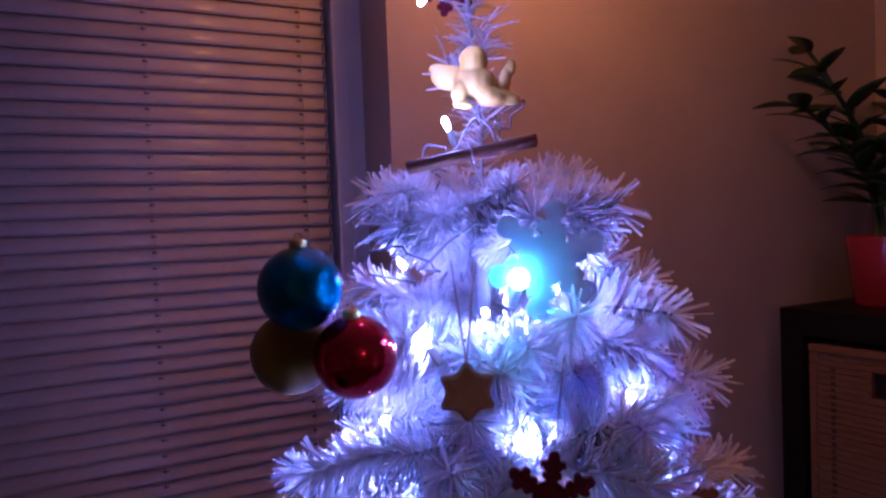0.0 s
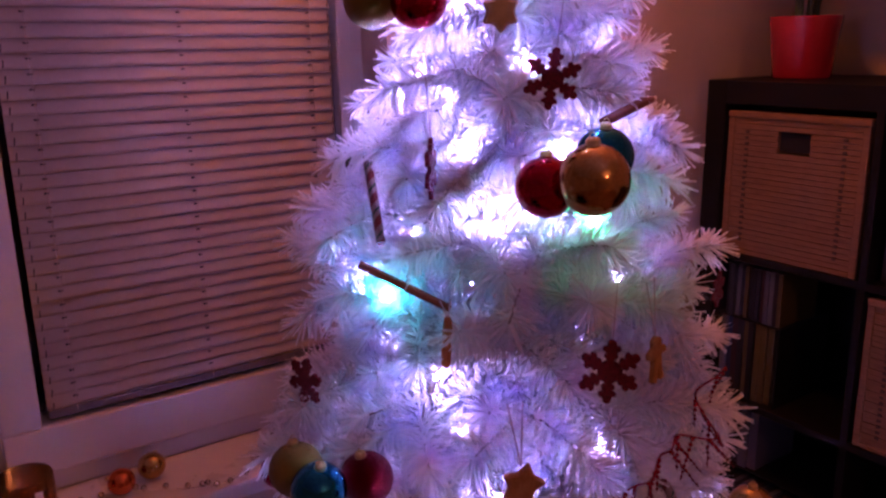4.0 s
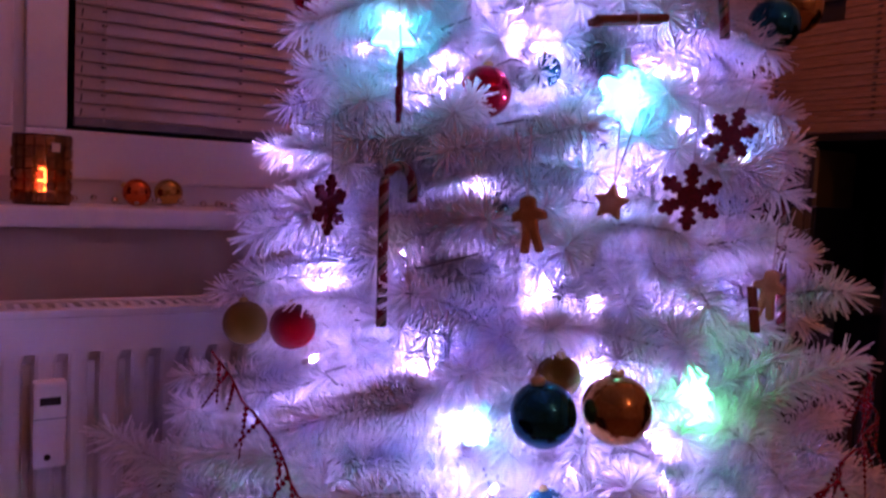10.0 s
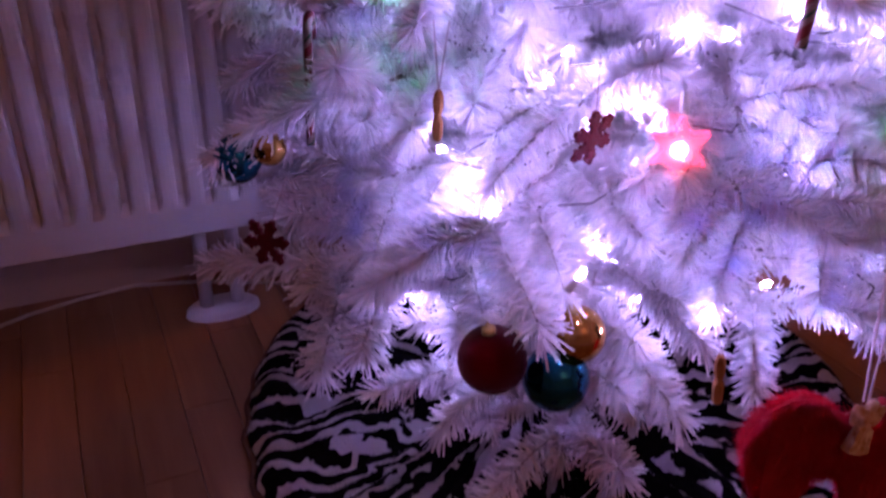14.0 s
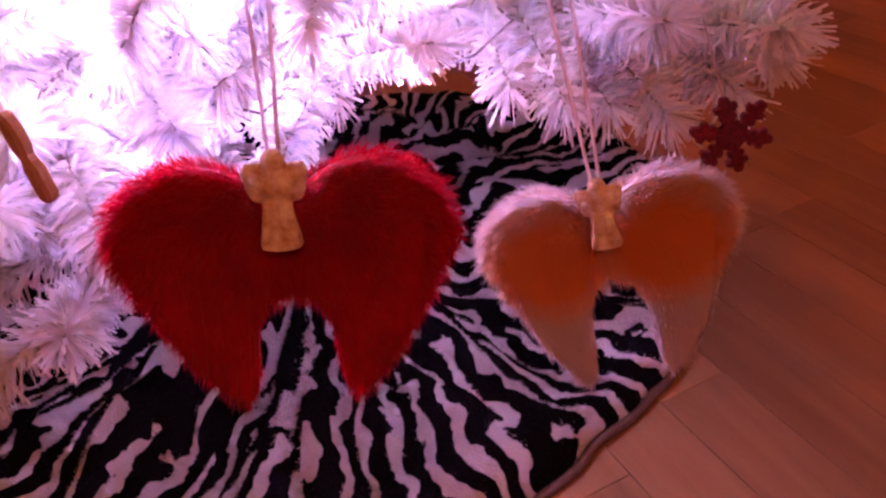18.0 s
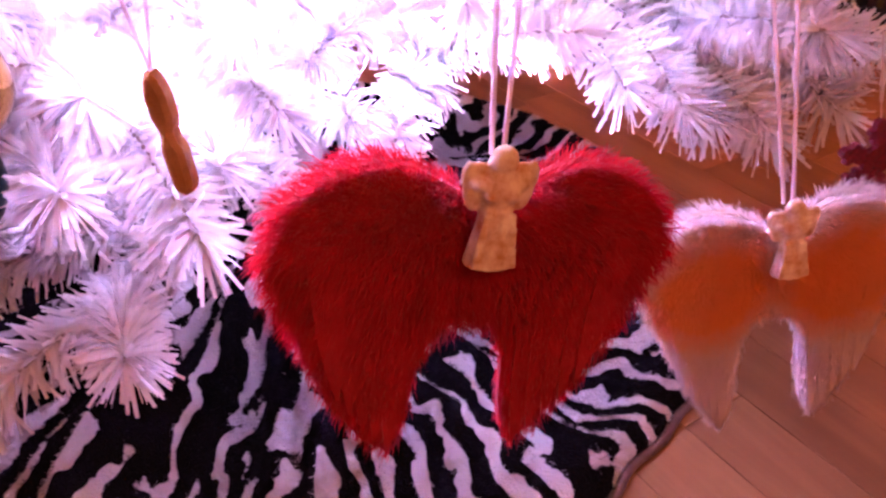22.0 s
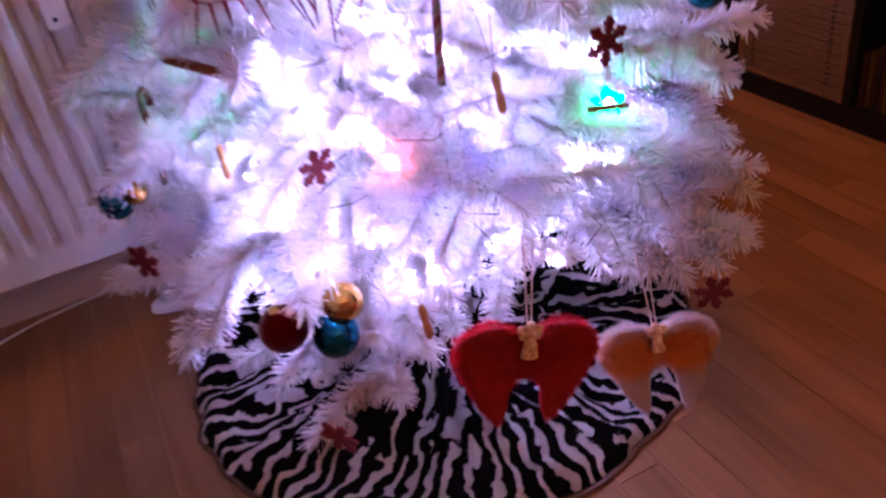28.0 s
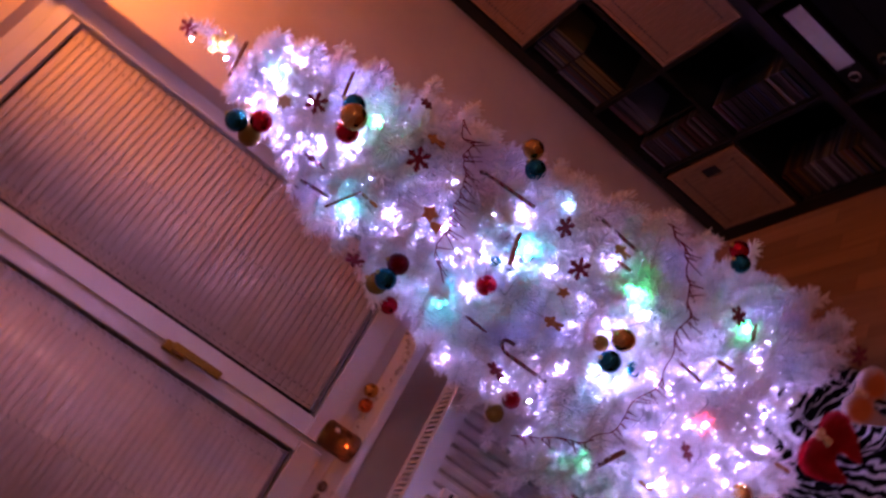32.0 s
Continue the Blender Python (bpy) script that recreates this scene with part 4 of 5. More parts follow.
def plush_pile(count, length, width):
    """Short soft fibres on the cloth, each in the colour of its root."""
    rng = np.random.default_rng(3)
    radius = np.array(RAD)
    share = np.maximum(np.diff(radius), 0.002) * radius[1:]
    j = rng.choice(len(RAD) - 1, count, p=share / share.sum())
    i = rng.integers(0, SEG, count)
    s, t = rng.random((count, 1)), rng.random((count, 1))
    i2 = (i + 1) % SEG
    a, b, c, d = CLOTH[j, i], CLOTH[j + 1, i], CLOTH[j + 1, i2], CLOTH[j, i2]
    root = (a * (1 - s) + b * s) * (1 - t) + (d * (1 - s) + c * s) * t
    nor = np.cross(b - a, d - a)
    nor /= np.linalg.norm(nor, axis=1, keepdims=True) + 1e-9
    out = (b - a) / (np.linalg.norm(b - a, axis=1, keepdims=True) + 1e-9)
    way = 0.75 * nor + 0.45 * out + rng.normal(0, 0.42, (count, 3))
    way[:, 2] = np.abs(way[:, 2])
    way /= np.linalg.norm(way, axis=1, keepdims=True)
    side = np.cross(way, rng.normal(size=(count, 3)))
    side *= width / 2 / np.linalg.norm(side, axis=1, keepdims=True)
    tip = root + way * length * rng.uniform(0.6, 1.2, (count, 1))
    verts = np.stack([root + side, root - side, tip - side * 0.3, tip + side * 0.3], 1).reshape(-1, 3)
    me = bpy.data.meshes.new("fuzz")
    me.from_pydata(verts.tolist(), [], (np.arange(count)[:, None] * 4 + [0, 1, 2, 3]).tolist())
    uv = np.column_stack([(i + t[:, 0]) / SEG, radius[j] + s[:, 0] * (radius[j + 1] - radius[j])])
    me.uv_layers.new(name="turn").data.foreach_set("uv", np.repeat(uv, 4, axis=0).astype(np.float32).ravel())
    me.materials.append(MATS["zebra_plush"])
    return me


tagged(part("fuzz", plush_pile(150000, 0.0034, 0.0009), None, skirt), kind="stuff")
part("hem_band", tube(hem, 0.0045, 6), "fur_brown", skirt, "brown hem band")

def fuse(ob, size):
    m = ob.modifiers.new("fuse", "REMESH")
    m.mode, m.voxel_size, m.use_smooth_shade = "VOXEL", size, True
    s = ob.modifiers.new("soften", "SMOOTH")
    s.factor, s.iterations = 0.5, 1


# ---- outline of the white tree ----
PROFILE_Z = [0.12, 0.2, 0.35, 0.5, 0.65, 0.8, 1.0, 1.25, 1.45, 1.6, 1.7, 1.8]
PROFILE_R = [0.40, 0.425, 0.435, 0.42, 0.385, 0.34, 0.285, 0.235, 0.195, 0.155, 0.115, 0.03]


def tree_r(z):
    return float(np.interp(z, PROFILE_Z, PROFILE_R))


# ---- fairy lights ----
fairy = thing("fairy_lights", "string of cold white fairy lights wound round the tree", "fairy lights", TREE)
bulb = bmesh.new()
bmesh.ops.create_icosphere(bulb, subdivisions=1, radius=0.0025)
bmesh.ops.scale(bulb, vec=(1, 1, 1.7), verts=bulb.verts)
BULB = mesh_of("bulb", bulb, "led_white", True)
HOLD = mesh_of("bulb_holder", rod((0, 0, -0.017), (0, 0, -0.005), 0.0028, 0.0022, 7), "cable_white")
wire_pts = []
TOP_BULBS = [((-0.062, -0.04, 1.825), -2.4), ((-0.045, -0.035, 1.752), -0.6), ((-0.03, -0.09, 1.66), 0.4)]
NB, TURNS = 480, 29
LEAN = [random.uniform(-1.2, 1.2) for _ in range(206)]
for i in range(NB * 3):
    t = i / (NB * 3 - 1)
    z = 0.318 + 1.45 * t ** 1.38
    a = 2 * math.pi * TURNS * t
    deep = 0.42 + 0.56 * ((0.618 * (i // 3)) % 1.0)
    r = deep * tree_r(z) * (0.72 - 0.12 * max(0.0, z - 0.9) + 0.1 * noise.noise((3 * math.cos(a), 3 * math.sin(a), 4 * z)))
    wire_pts.append(Vector((r * math.cos(a), r * math.sin(a), z + 0.012 * math.sin(5 * a))))
    if i % 3 == 0 and z < 1.66 and (math.cos(a + 1.95) > 0.0 or i % 4 == 0) and not (0.88 < z < 1.14 and math.cos(a + 1.95) > 0.4 and i % 2):
        b = part("bulb", BULB, None, fairy)
        b.location = wire_pts[-1] + Vector((0.012 * math.cos(a), 0.012 * math.sin(a), 0.014))
        b.rotation_euler = (LEAN[i % len(LEAN)], LEAN[(i + 7) % len(LEAN)], 0)
        part("bulb_holder", HOLD, None, b)
# Bulbs off the cable; some are added to brighten dark parts of the tree.
INNER_BULBS = [((-0.15, -0.325, 0.392), 0.0), ((-0.06, -0.17, 0.80), 0.5), ((-0.14, -0.12, 0.68), 0.2), 
               ((-0.262, -0.31, 0.446), 0.4), ((-0.24, -0.1, 0.43), -0.5), ((-0.235, -0.175, 0.368), 0.4), ((-0.155, -0.19, 0.385), -0.3), ((-0.273, -0.140, 0.290), 0.4), ((-0.299, -0.108, 0.320), -0.5), ((-0.224, -0.107, 0.360), 0.2), ((-0.134, -0.188, 0.310), 0.6), ((-0.235, 0.08, 0.968), 0.3)]
for place, lean in TOP_BULBS + INNER_BULBS:
    t_b = part("bulb", BULB, None, fairy)
    t_b.location, t_b.rotation_euler = place, (0.3, lean, 0)
    part("bulb_holder", HOLD, None, t_b)
part("cable", tube(wire_pts, 0.0009, 5), "light_cable", fairy)

# ---- coloured light ornaments ----


def outward(place, d):
    """The same place, moved away from the trunk."""
    p = Vector(place)
    r = Vector((p.x - TREE.x, p.y - TREE.y, 0)).normalized()
    return p + r * d


def star_outline(r, inner=0.5, n=5, start=90):
    return [((r if k % 2 == 0 else r * inner) * math.cos(radians(start + 180 * k / n)), (r if k % 2 == 0 else r * inner) * math.sin(radians(start + 180 * k / n))) for k in range(2 * n)]


TREE_SHAPE = [(0, 0.03), (0.012, 0.012), (0.006, 0.012), (0.018, -0.006), (0.009, -0.006), (0.022, -0.024), (0.004, -0.024), (0.004, -0.032), (-0.004, -0.032), (-0.004, -0.024),
              (-0.022, -0.024), (-0.009, -0.006), (-0.018, -0.006), (-0.006, 0.012), (-0.012, 0.012)]


def light_ornament(place, outline, material, label, yaw=-30):
    o = thing("light_ornament", label, "light ornament", outward(place, -0.038), "coloured light ornaments")
    o.rotation_euler = (0, 0, radians(yaw))
    shade = slab(outline, 0.012)
    bmesh.ops.bevel(shade, geom=shade.edges[:], offset=0.0022, segments=2, affect="EDGES")
    part("shade", shade, material, o)
    part("lamp", ball(0.0062, 12, 8, (0, -0.006, 0), scale=(1, 0.7, 1)), "light_core", o, "bright white lamp inside")
    part("socket", rod((0, 0, 0.026), (0, 0.004, 0.042), 0.004, sides=10), "white_plastic", o)


FLOWER = [((0.021 + 0.006 * math.cos(5 * a)) * math.cos(a), (0.021 + 0.006 * math.cos(5 * a)) * math.sin(a)) for a in [i * math.pi / 20 for i in range(40)]]
clear = thing("light_ornament", "large clear plastic snowflake with a glowing ice-blue lamp in it", "light ornament", (-1.102, -0.654, 1.654), "coloured light ornaments")
clear.rotation_euler = (radians(-8), radians(12), radians(-32))
ARM = [(0.0055, 0.0085), (0.0045, 0.014), (0.0085, 0.0165), (0.0075, 0.022), (0.0042, 0.0225), (0.007, 0.028), (0.0062, 0.032), (0.0022, 0.035)]
petals = []
for k in range(6):
    a = radians(60 * k)
    for x, z in [(-x, z) for x, z in ARM] + ARM[::-1]:
        petals.append((0.016 + x * math.cos(a) + z * math.sin(a), 0.016 - x * math.sin(a) + z * math.cos(a)))
part("plastic_flake", slab(petals, 0.005), "frosted_plastic", clear, "clear frosted plastic flake")
part("lamp", ball(0.006, 16, 12, (0.002, -0.005, 0.002)), "light_ice_lamp", clear, "glowing ice-blue lamp")
part("socket", rod((0.002, 0.003, 0.002), (0.001, 0.022, -0.01), 0.0045, sides=10), "white_plastic", clear)
light_ornament((-1.248, -0.605, 1.368), star_outline(0.02, 0.55), "light_cyan", "glowing turquoise star-shaped plastic light ornament")
light_ornament((-1.062, -0.735, 1.432), star_outline(0.018, 0.55), "light_green", "glowing green star-shaped plastic light ornament")
light_ornament((-1.276, -0.588, 1.099), TREE_SHAPE, "light_cyan", "glowing turquoise tree-shaped plastic light ornament")
light_ornament((-1.115, -0.790, 1.027), FLOWER, "light_cyan", "glowing turquoise flower-shaped plastic light ornament")
light_ornament((-1.232, -0.728, 0.736), star_outline(0.017, 0.55), "light_ice", "glowing ice-blue star-shaped plastic light ornament")
light_ornament((-1.052, -0.842, 0.779), TREE_SHAPE, "light_green", "glowing green tree-shaped plastic light ornament")
light_ornament((-1.392, -0.610, 0.605), star_outline(0.02, 0.55), "light_green", "glowing green star-shaped plastic light ornament")
light_ornament((-1.232, -0.852, 0.507), star_outline(0.027, 0.48, 6), "light_red", "glowing red six-pointed star-shaped plastic light ornament")
light_ornament((-0.945, -0.880, 0.500), star_outline(0.02, 0.55), "light_green", "glowing green star-shaped plastic light ornament")
light_ornament((-0.929, -0.782, 0.985), star_outline(0.014, 0.55), "light_blue", "glowing blue star-shaped plastic light ornament")

# ---- baubles in bunches ----
RB, BB, GB = "shiny dark red bauble hanging in a bunch on the tree", "shiny turquoise bauble hanging in a bunch on the tree", "shiny gold bauble hanging in a bunch on the tree"
RG, BG, GM = "glittery red bauble hanging on the tree", "glittery turquoise bauble hanging on the tree", "matt gold bauble hanging in a bunch on the tree"
for x, y, z, r, mt, lb in (
        (-1.211, -0.603, 1.656, 0.0235, "blue_glitter", BG), (-1.186, -0.618, 1.617, 0.0235, "red_ball", RB), (-1.212, -0.588, 1.618, 0.0235, "gold_matt", GM),
        (-1.146, -0.730, 1.474, 0.024, "red_ball", RB), (-1.137, -0.772, 1.484, 0.027, "gold_ball", GB), (-1.096, -0.742, 1.494, 0.0235, "blue_ball", BB),
        (-1.310, -0.641, 1.229, 0.0235, "blue_ball", BB), (-1.312, -0.603, 1.231, 0.0235, "gold_matt", GM), (-1.264, -0.638, 1.222, 0.0235, "red_glitter", RG),
        (-1.262, -0.440, 1.140, 0.021, "red_ball", RB),
        (-0.909, -0.776, 1.130, 0.0235, "gold_ball", GB), (-0.955, -0.784, 1.107, 0.0235, "blue_ball", BB),
        (-1.182, -0.655, 1.032, 0.0235, "red_ball", RB), (-1.143, -0.689, 1.052, 0.015, "blue_glitter", BG),
        (-1.340, -0.486, 0.801, 0.022, "gold_matt", GM), (-1.312, -0.540, 0.805, 0.022, "red_glitter", RG),
        (-1.248, -0.837, 0.790, 0.0235, "blue_ball", BB), (-1.203, -0.862, 0.795, 0.0245, "gold_ball", GB), (-1.208, -0.805, 0.806, 0.017, "gold_matt", GM),
        (-1.486, -0.531, 0.431, 0.0235, "blue_ball", BB), (-1.462, -0.560, 0.448, 0.016, "gold_ball", GB),
        (-1.372, -0.836, 0.369, 0.026, "red_glitter", RG), (-1.322, -0.848, 0.345, 0.026, "blue_ball", BB), (-1.306, -0.846, 0.380, 0.0225, "gold_ball", GB),
        (-0.878, -0.905, 0.618, 0.0215, "blue_ball", BB), (-0.848, -0.902, 0.632, 0.0225, "red_ball", RB),
        (-1.190, -0.780, 0.691, 0.0175, "blue_glitter", BG)):
    bauble((x, y, z), r, mt, lb, "tree baubles", random.uniform(-14, 14), random.uniform(0, 360))

# ---- snowflakes ----


def flake_mesh():
    half = [(0.0036, 0.0055), (0.0023, 0.0105), (0.0056, 0.0130), (0.0054, 0.0158), (0.0034, 0.0166), (0.0076, 0.0195), (0.0072, 0.0226), (0.0038, 0.0232), (0.0032, 0.0272), (0.0014, 0.0288)]
    outline = []
    for k in range(6):
        a = radians(60 * k)
        for x, z in [(-x, z) for x, z in half] + half[::-1]:
            outline.append((x * math.cos(a) + z * math.sin(a), -x * math.sin(a) + z * math.cos(a)))
    return mesh_of("flake", slab(outline, 0.0034), "flake_red")


FLAKE = flake_mesh()
STRING = mesh_of("hanging_string", rod((0, 0, 0), (0, 0.004, 0.055), 0.0005, sides=4), "ribbon")


def snowflake(place, yaw, size=1.0, spin=0.0, tilt=0.0):
    s = thing("snowflake_ornament", "dark red glitter snowflake ornament hanging on a branch", "snowflake", place, "snowflakes")
    s.rotation_euler = (radians(tilt), radians(spin), radians(yaw))
    s.scale = (0.86 * size, size, 0.86 * size)
    part("flake", FLAKE, None, s)
    o = part("hanging_string", STRING, None, s)
    o.location = (0, 0, 0.029)


snowflake((-1.133, -0.721, 1.555), -32, 0.95, 8)
snowflake((-1.205, -0.660, 1.486), 47, 1.0, 5)
snowflake((-1.125, -0.783, 1.334), -30, 1.05, 4)
snowflake((-1.278, -0.556, 1.287), -78, 0.95, 12)
snowflake((-1.045, -0.816, 0.998), -18, 0.98, 12, 18)
snowflake((-1.127, -0.848, 0.945), -35, 1.02, 3)
snowflake((-1.334, -0.661, 0.925), 34, 1.0, 6)
snowflake((-1.286, -0.682, 1.022), 58, 1.15, 2)
snowflake((-1.401, -0.430, 0.637), -70, 0.9, 14)
snowflake((-1.482, -0.606, 0.377), -50, 1.0, 20)
snowflake((-1.291, -0.817, 0.524), 15, 0.9, -10, 10)
snowflake((-1.030, -0.946, 0.613), 5, 0.95, 10)
snowflake((-0.922, -0.983, 0.300), -20, 0.95, -14)
snowflake((-1.360, -0.915, 0.268), -50, 1.0, 25, 10)
snowflake((-1.074, -0.547, 1.852), -20, 0.85, 8)
snowflake((-1.020, -0.800, 1.385), 20, 0.6, 8)

# ---- cinnamon sticks ----


def cinnamon(a, b, r=0.0065):
    a, b = Vector(a), Vector(b)
    ln = (b - a).length
    bm = bmesh.new()
    prof = []
    for k in range(26):
        t = k / 25
        ang = 4.4 * math.pi * (t - 0.5)
        rr = r * (0.28 + 0.33 * abs(2 * t - 1))
        prof.append((rr * math.cos(ang) + r * 0.42 * (1 if t > 0.5 else -1), rr * math.sin(ang)))
    rings = [[bm.verts.new((x * (1 + 0.06 * noise.noise((x * 300, i, 2))), y * (1 + 0.06 * noise.noise((y * 300, i, 7))), ln * i / 6)) for x, y in prof] for i in range(7)]
    for p, q in zip(rings, rings[1:]):
        for k in range(len(prof) - 1):
            bm.faces.new((p[k], p[k + 1], q[k + 1], q[k])).smooth = True
    bm.normal_update()
    bmesh.ops.solidify(bm, geom=bm.faces[:], thickness=0.0012)
    c = thing("cinnamon_stick", "brown cinnamon stick tied to a branch", "cinnamon", a, "cinnamon sticks")
    c.rotation_euler = (b - a).to_track_quat("Z", "Y").to_euler()
    part("bark", bm, "cinnamon", c)
    loop = [Vector((1.25 * r * math.cos(t), 0.95 * r * math.sin(t), ln * 0.5)) for t in [i * math.pi / 8 for i in range(17)]]
    part("tie", tube(loop, 0.0007, 5), "ribbon", c)


cinnamon((-1.136, -0.594, 1.723), (-1.069, -0.636, 1.737), 0.0075)
cinnamon((-1.091, -0.738, 1.521), (-1.018, -0.717, 1.533))
cinnamon((-1.270, -0.654, 1.417), (-1.210, -0.689, 1.378))
cinnamon((-1.199, -0.811, 1.069), (-1.128, -0.811, 1.081), 0.0075)
cinnamon((-1.385, -0.690, 0.630), (-1.347, -0.753, 0.621), 0.0075)
cinnamon((-1.035, -0.925, 0.540), (-0.968, -0.887, 0.512), 0.006)
cinnamon((-1.052, -0.852, 0.876), (-1.060, -0.864, 0.842), 0.0042)

# ---- candy canes ----


def candy_cane(bottom, top, toward, hook=0.016):
    """A straight stick with a bent hook; toward: the way in which the hook bends."""
    bottom, top, toward = Vector(bottom), Vector(top), Vector(toward).normalized()
    up = (top - bottom).normalized()
    pts = [bottom.lerp(top, i / 8) for i in range(9)]
    for i in range(1, 10):
        a = math.pi * i / 9
        pts.append(top + toward * hook * (1 - math.cos(a)) + up * hook * math.sin(a))
    pts.append(pts[-1] - up * 0.012)
    c = thing("candy_cane", "striped red, white and green candy cane hooked on a branch", "candy cane", bottom, "candy canes")
    part("stick", tube([p - bottom for p in pts], 0.0042, 10, turns=42.0), "candy_stripe", c)


candy_cane((-1.218, -0.599, 1.415), (-1.198, -0.545, 1.482), (-0.3, 1, 0), 0.012)
candy_cane((-1.052, -0.809, 1.078), (-1.052, -0.793, 1.196), (0.4, 1, 0), 0.012)
candy_cane((-1.307, -0.707, 0.833), (-1.309, -0.706, 0.942), (0.85, 0.3, 0), 0.017)
candy_cane((-0.985, -0.836, 0.830), (-0.963, -0.813, 0.936), (0.4, 1, 0), 0.013)
candy_cane((-1.166, -0.868, 0.589), (-1.156, -0.864, 0.698), (0.3, 1, 0), 0.013)
candy_cane((-1.424, -0.566, 0.448), (-1.418, -0.553, 0.550), (0.5, 1, 0), 0.012)

# ---- wooden, biscuit and other hanging ornaments ----


def hanging(name, label, category, place, outline, material, yaw=-30, thick=0.006, string=0.05):
    o = thing(name, label, category, place, "small hanging ornaments")
    o.rotation_euler = (0, radians(random.uniform(-8, 8)), radians(yaw))
    body = slab(outline, thick)
    bmesh.ops.bevel(body, geom=body.edges[:], offset=thick * 0.22, segments=1, affect="EDGES")
    part("body", body, material, o)
    top_z = max(z for _, z in outline)
    for s in (-1, 1):
        part("string", rod((0.0, 0, top_z - 0.002), (0.006 * s, 0.004, top_z + string), 0.0006, sides=5), "ribbon", o)
    return o


MAN = [(0.0, 0.022), (0.006, 0.019), (0.006, 0.012), (0.013, 0.009), (0.013, 0.003), (0.006, 0.003), (0.006, -0.006), (0.009, -0.02), (0.003, -0.021), (0.0, -0.009),
       (-0.003, -0.021), (-0.009, -0.02), (-0.006, -0.006), (-0.006, 0.003), (-0.013, 0.003), (-0.013, 0.009), (-0.006, 0.012), (-0.006, 0.019)]
PEG = [(0.54 * x, 0.86 * z) for x, z in ((-0.0065, -0.022), (-0.002, -0.0245), (0.002, -0.0245), (0.0065, -0.022), (0.0075, -0.006), (0.0035, 0.0), (0.0068, 0.005), (0.0072, 0.015), (0.004, 0.0225), (0.0, 0.0245),
                                       (-0.004, 0.0225), (-0.0072, 0.015), (-0.0068, 0.005), (-0.0035, 0.0), (-0.0075, -0.006))]
hanging("biscuit_star", "pale golden star-shaped biscuit ornament", "biscuit", (-1.157, -0.688, 1.605), star_outline(0.016, 0.66, 6), "biscuit_pale", -30, 0.007)
hanging("biscuit_star", "golden star-shaped biscuit ornament", "biscuit", (-1.196, -0.764, 1.252), star_outline(0.019, 0.6, 5, 70), "gingerbread", -25, 0.006)
hanging("biscuit_bell", "golden bell-shaped biscuit ornament", "biscuit", (-1.209, -0.760, 1.228), [(0, 0.012), (0.007, 0.007), (0.009, -0.006), (0.013, -0.011), (-0.013, -0.011), (-0.009, -0.006), (-0.007, 0.007)], "gingerbread", -25, 0.006, 0.015)
hanging("wooden_peg", "small wooden peg figure hanging on a string", "peg figure", (-1.366, -0.720, 0.519), PEG, "gingerbread", -40, 0.007)
hanging("wooden_peg", "small wooden peg figure hanging on a string", "peg figure", (-1.250, -0.937, 0.385), PEG, "gingerbread", -45, 0.007, 0.03)
hanging("wooden_peg", "small wooden peg figure hanging on a string", "peg figure", (-1.135, -0.924, 0.589), PEG, "gingerbread", -40, 0.007)
hanging("biscuit_man", "small golden biscuit man hanging on a string", "biscuit", (-1.235, -0.795, 0.919), MAN, "gingerbread", -50, 0.006)
hanging("wooden_peg", "small pale wooden peg hanging under a cinnamon stick", "peg figure", (-1.221, -0.701, 1.356), PEG, "gingerbread", 10, 0.006, 0.012)
hanging("biscuit_man", "small golden biscuit man hanging on a string", "biscuit", (-1.050, -0.765, 1.320), MAN, "gingerbread", 10, 0.006)
hanging("biscuit_star", "small yellow star-shaped biscuit ornament", "biscuit", (-1.175, -0.815, 0.938), star_outline(0.015, 0.5), "gingerbread", -60, 0.006)
hanging("biscuit_man", "small golden biscuit man hanging on a string", "biscuit", (-1.020, -0.845, 0.868), MAN, "gingerbread", -70, 0.006)

ch = ball(0.0095, 16, 10, (0.001, 0, 0.0165))
ball(0.0115, 16, 10, (0.004, 0, 0.002), bm=ch, scale=(1.25, 0.85, 1.0))
ball(0.0085, 12, 8, (0.014, -0.002, -0.006), bm=ch, scale=(1.5, 0.9, 0.8))
ball(0.0062, 12, 8, (0.0255, -0.001, -0.006), bm=ch, scale=(1.5, 0.8, 0.7))
ball(0.0055, 12, 8, (0.023, 0.002, 0.006), bm=ch, scale=(0.8, 0.8, 1.7))
ball(0.0045, 12, 8, (0.026, 0.002, 0.015), bm=ch, scale=(0.8, 0.8, 1.3))
ball(0.005, 12, 8, (-0.006, -0.006, -0.006), bm=ch, scale=(1.1, 0.8, 1.6))
ball(0.004, 12, 8, (-0.003, -0.008, -0.014), bm=ch, scale=(1.8, 0.8, 0.7))
ball(0.0115, 14, 10, (-0.013, 0.004, 0.0045), bm=ch, scale=(1.15, 0.3, 0.75))
ball(0.008, 14, 10, (-0.02, 0.005, 0.0085), bm=ch, scale=(1.0, 0.3, 0.6))
cherub = part("cherub_ornament", ch, "ivory", None, smooth=True)
fuse(cherub, 0.0009)
cherub.matrix_basis = pose(-1.080, -0.580, 1.778, 0, 8, -30)
tagged(cherub, "small ivory winged cherub figure on the tree top", "figure")

# ---- red bead garlands ----


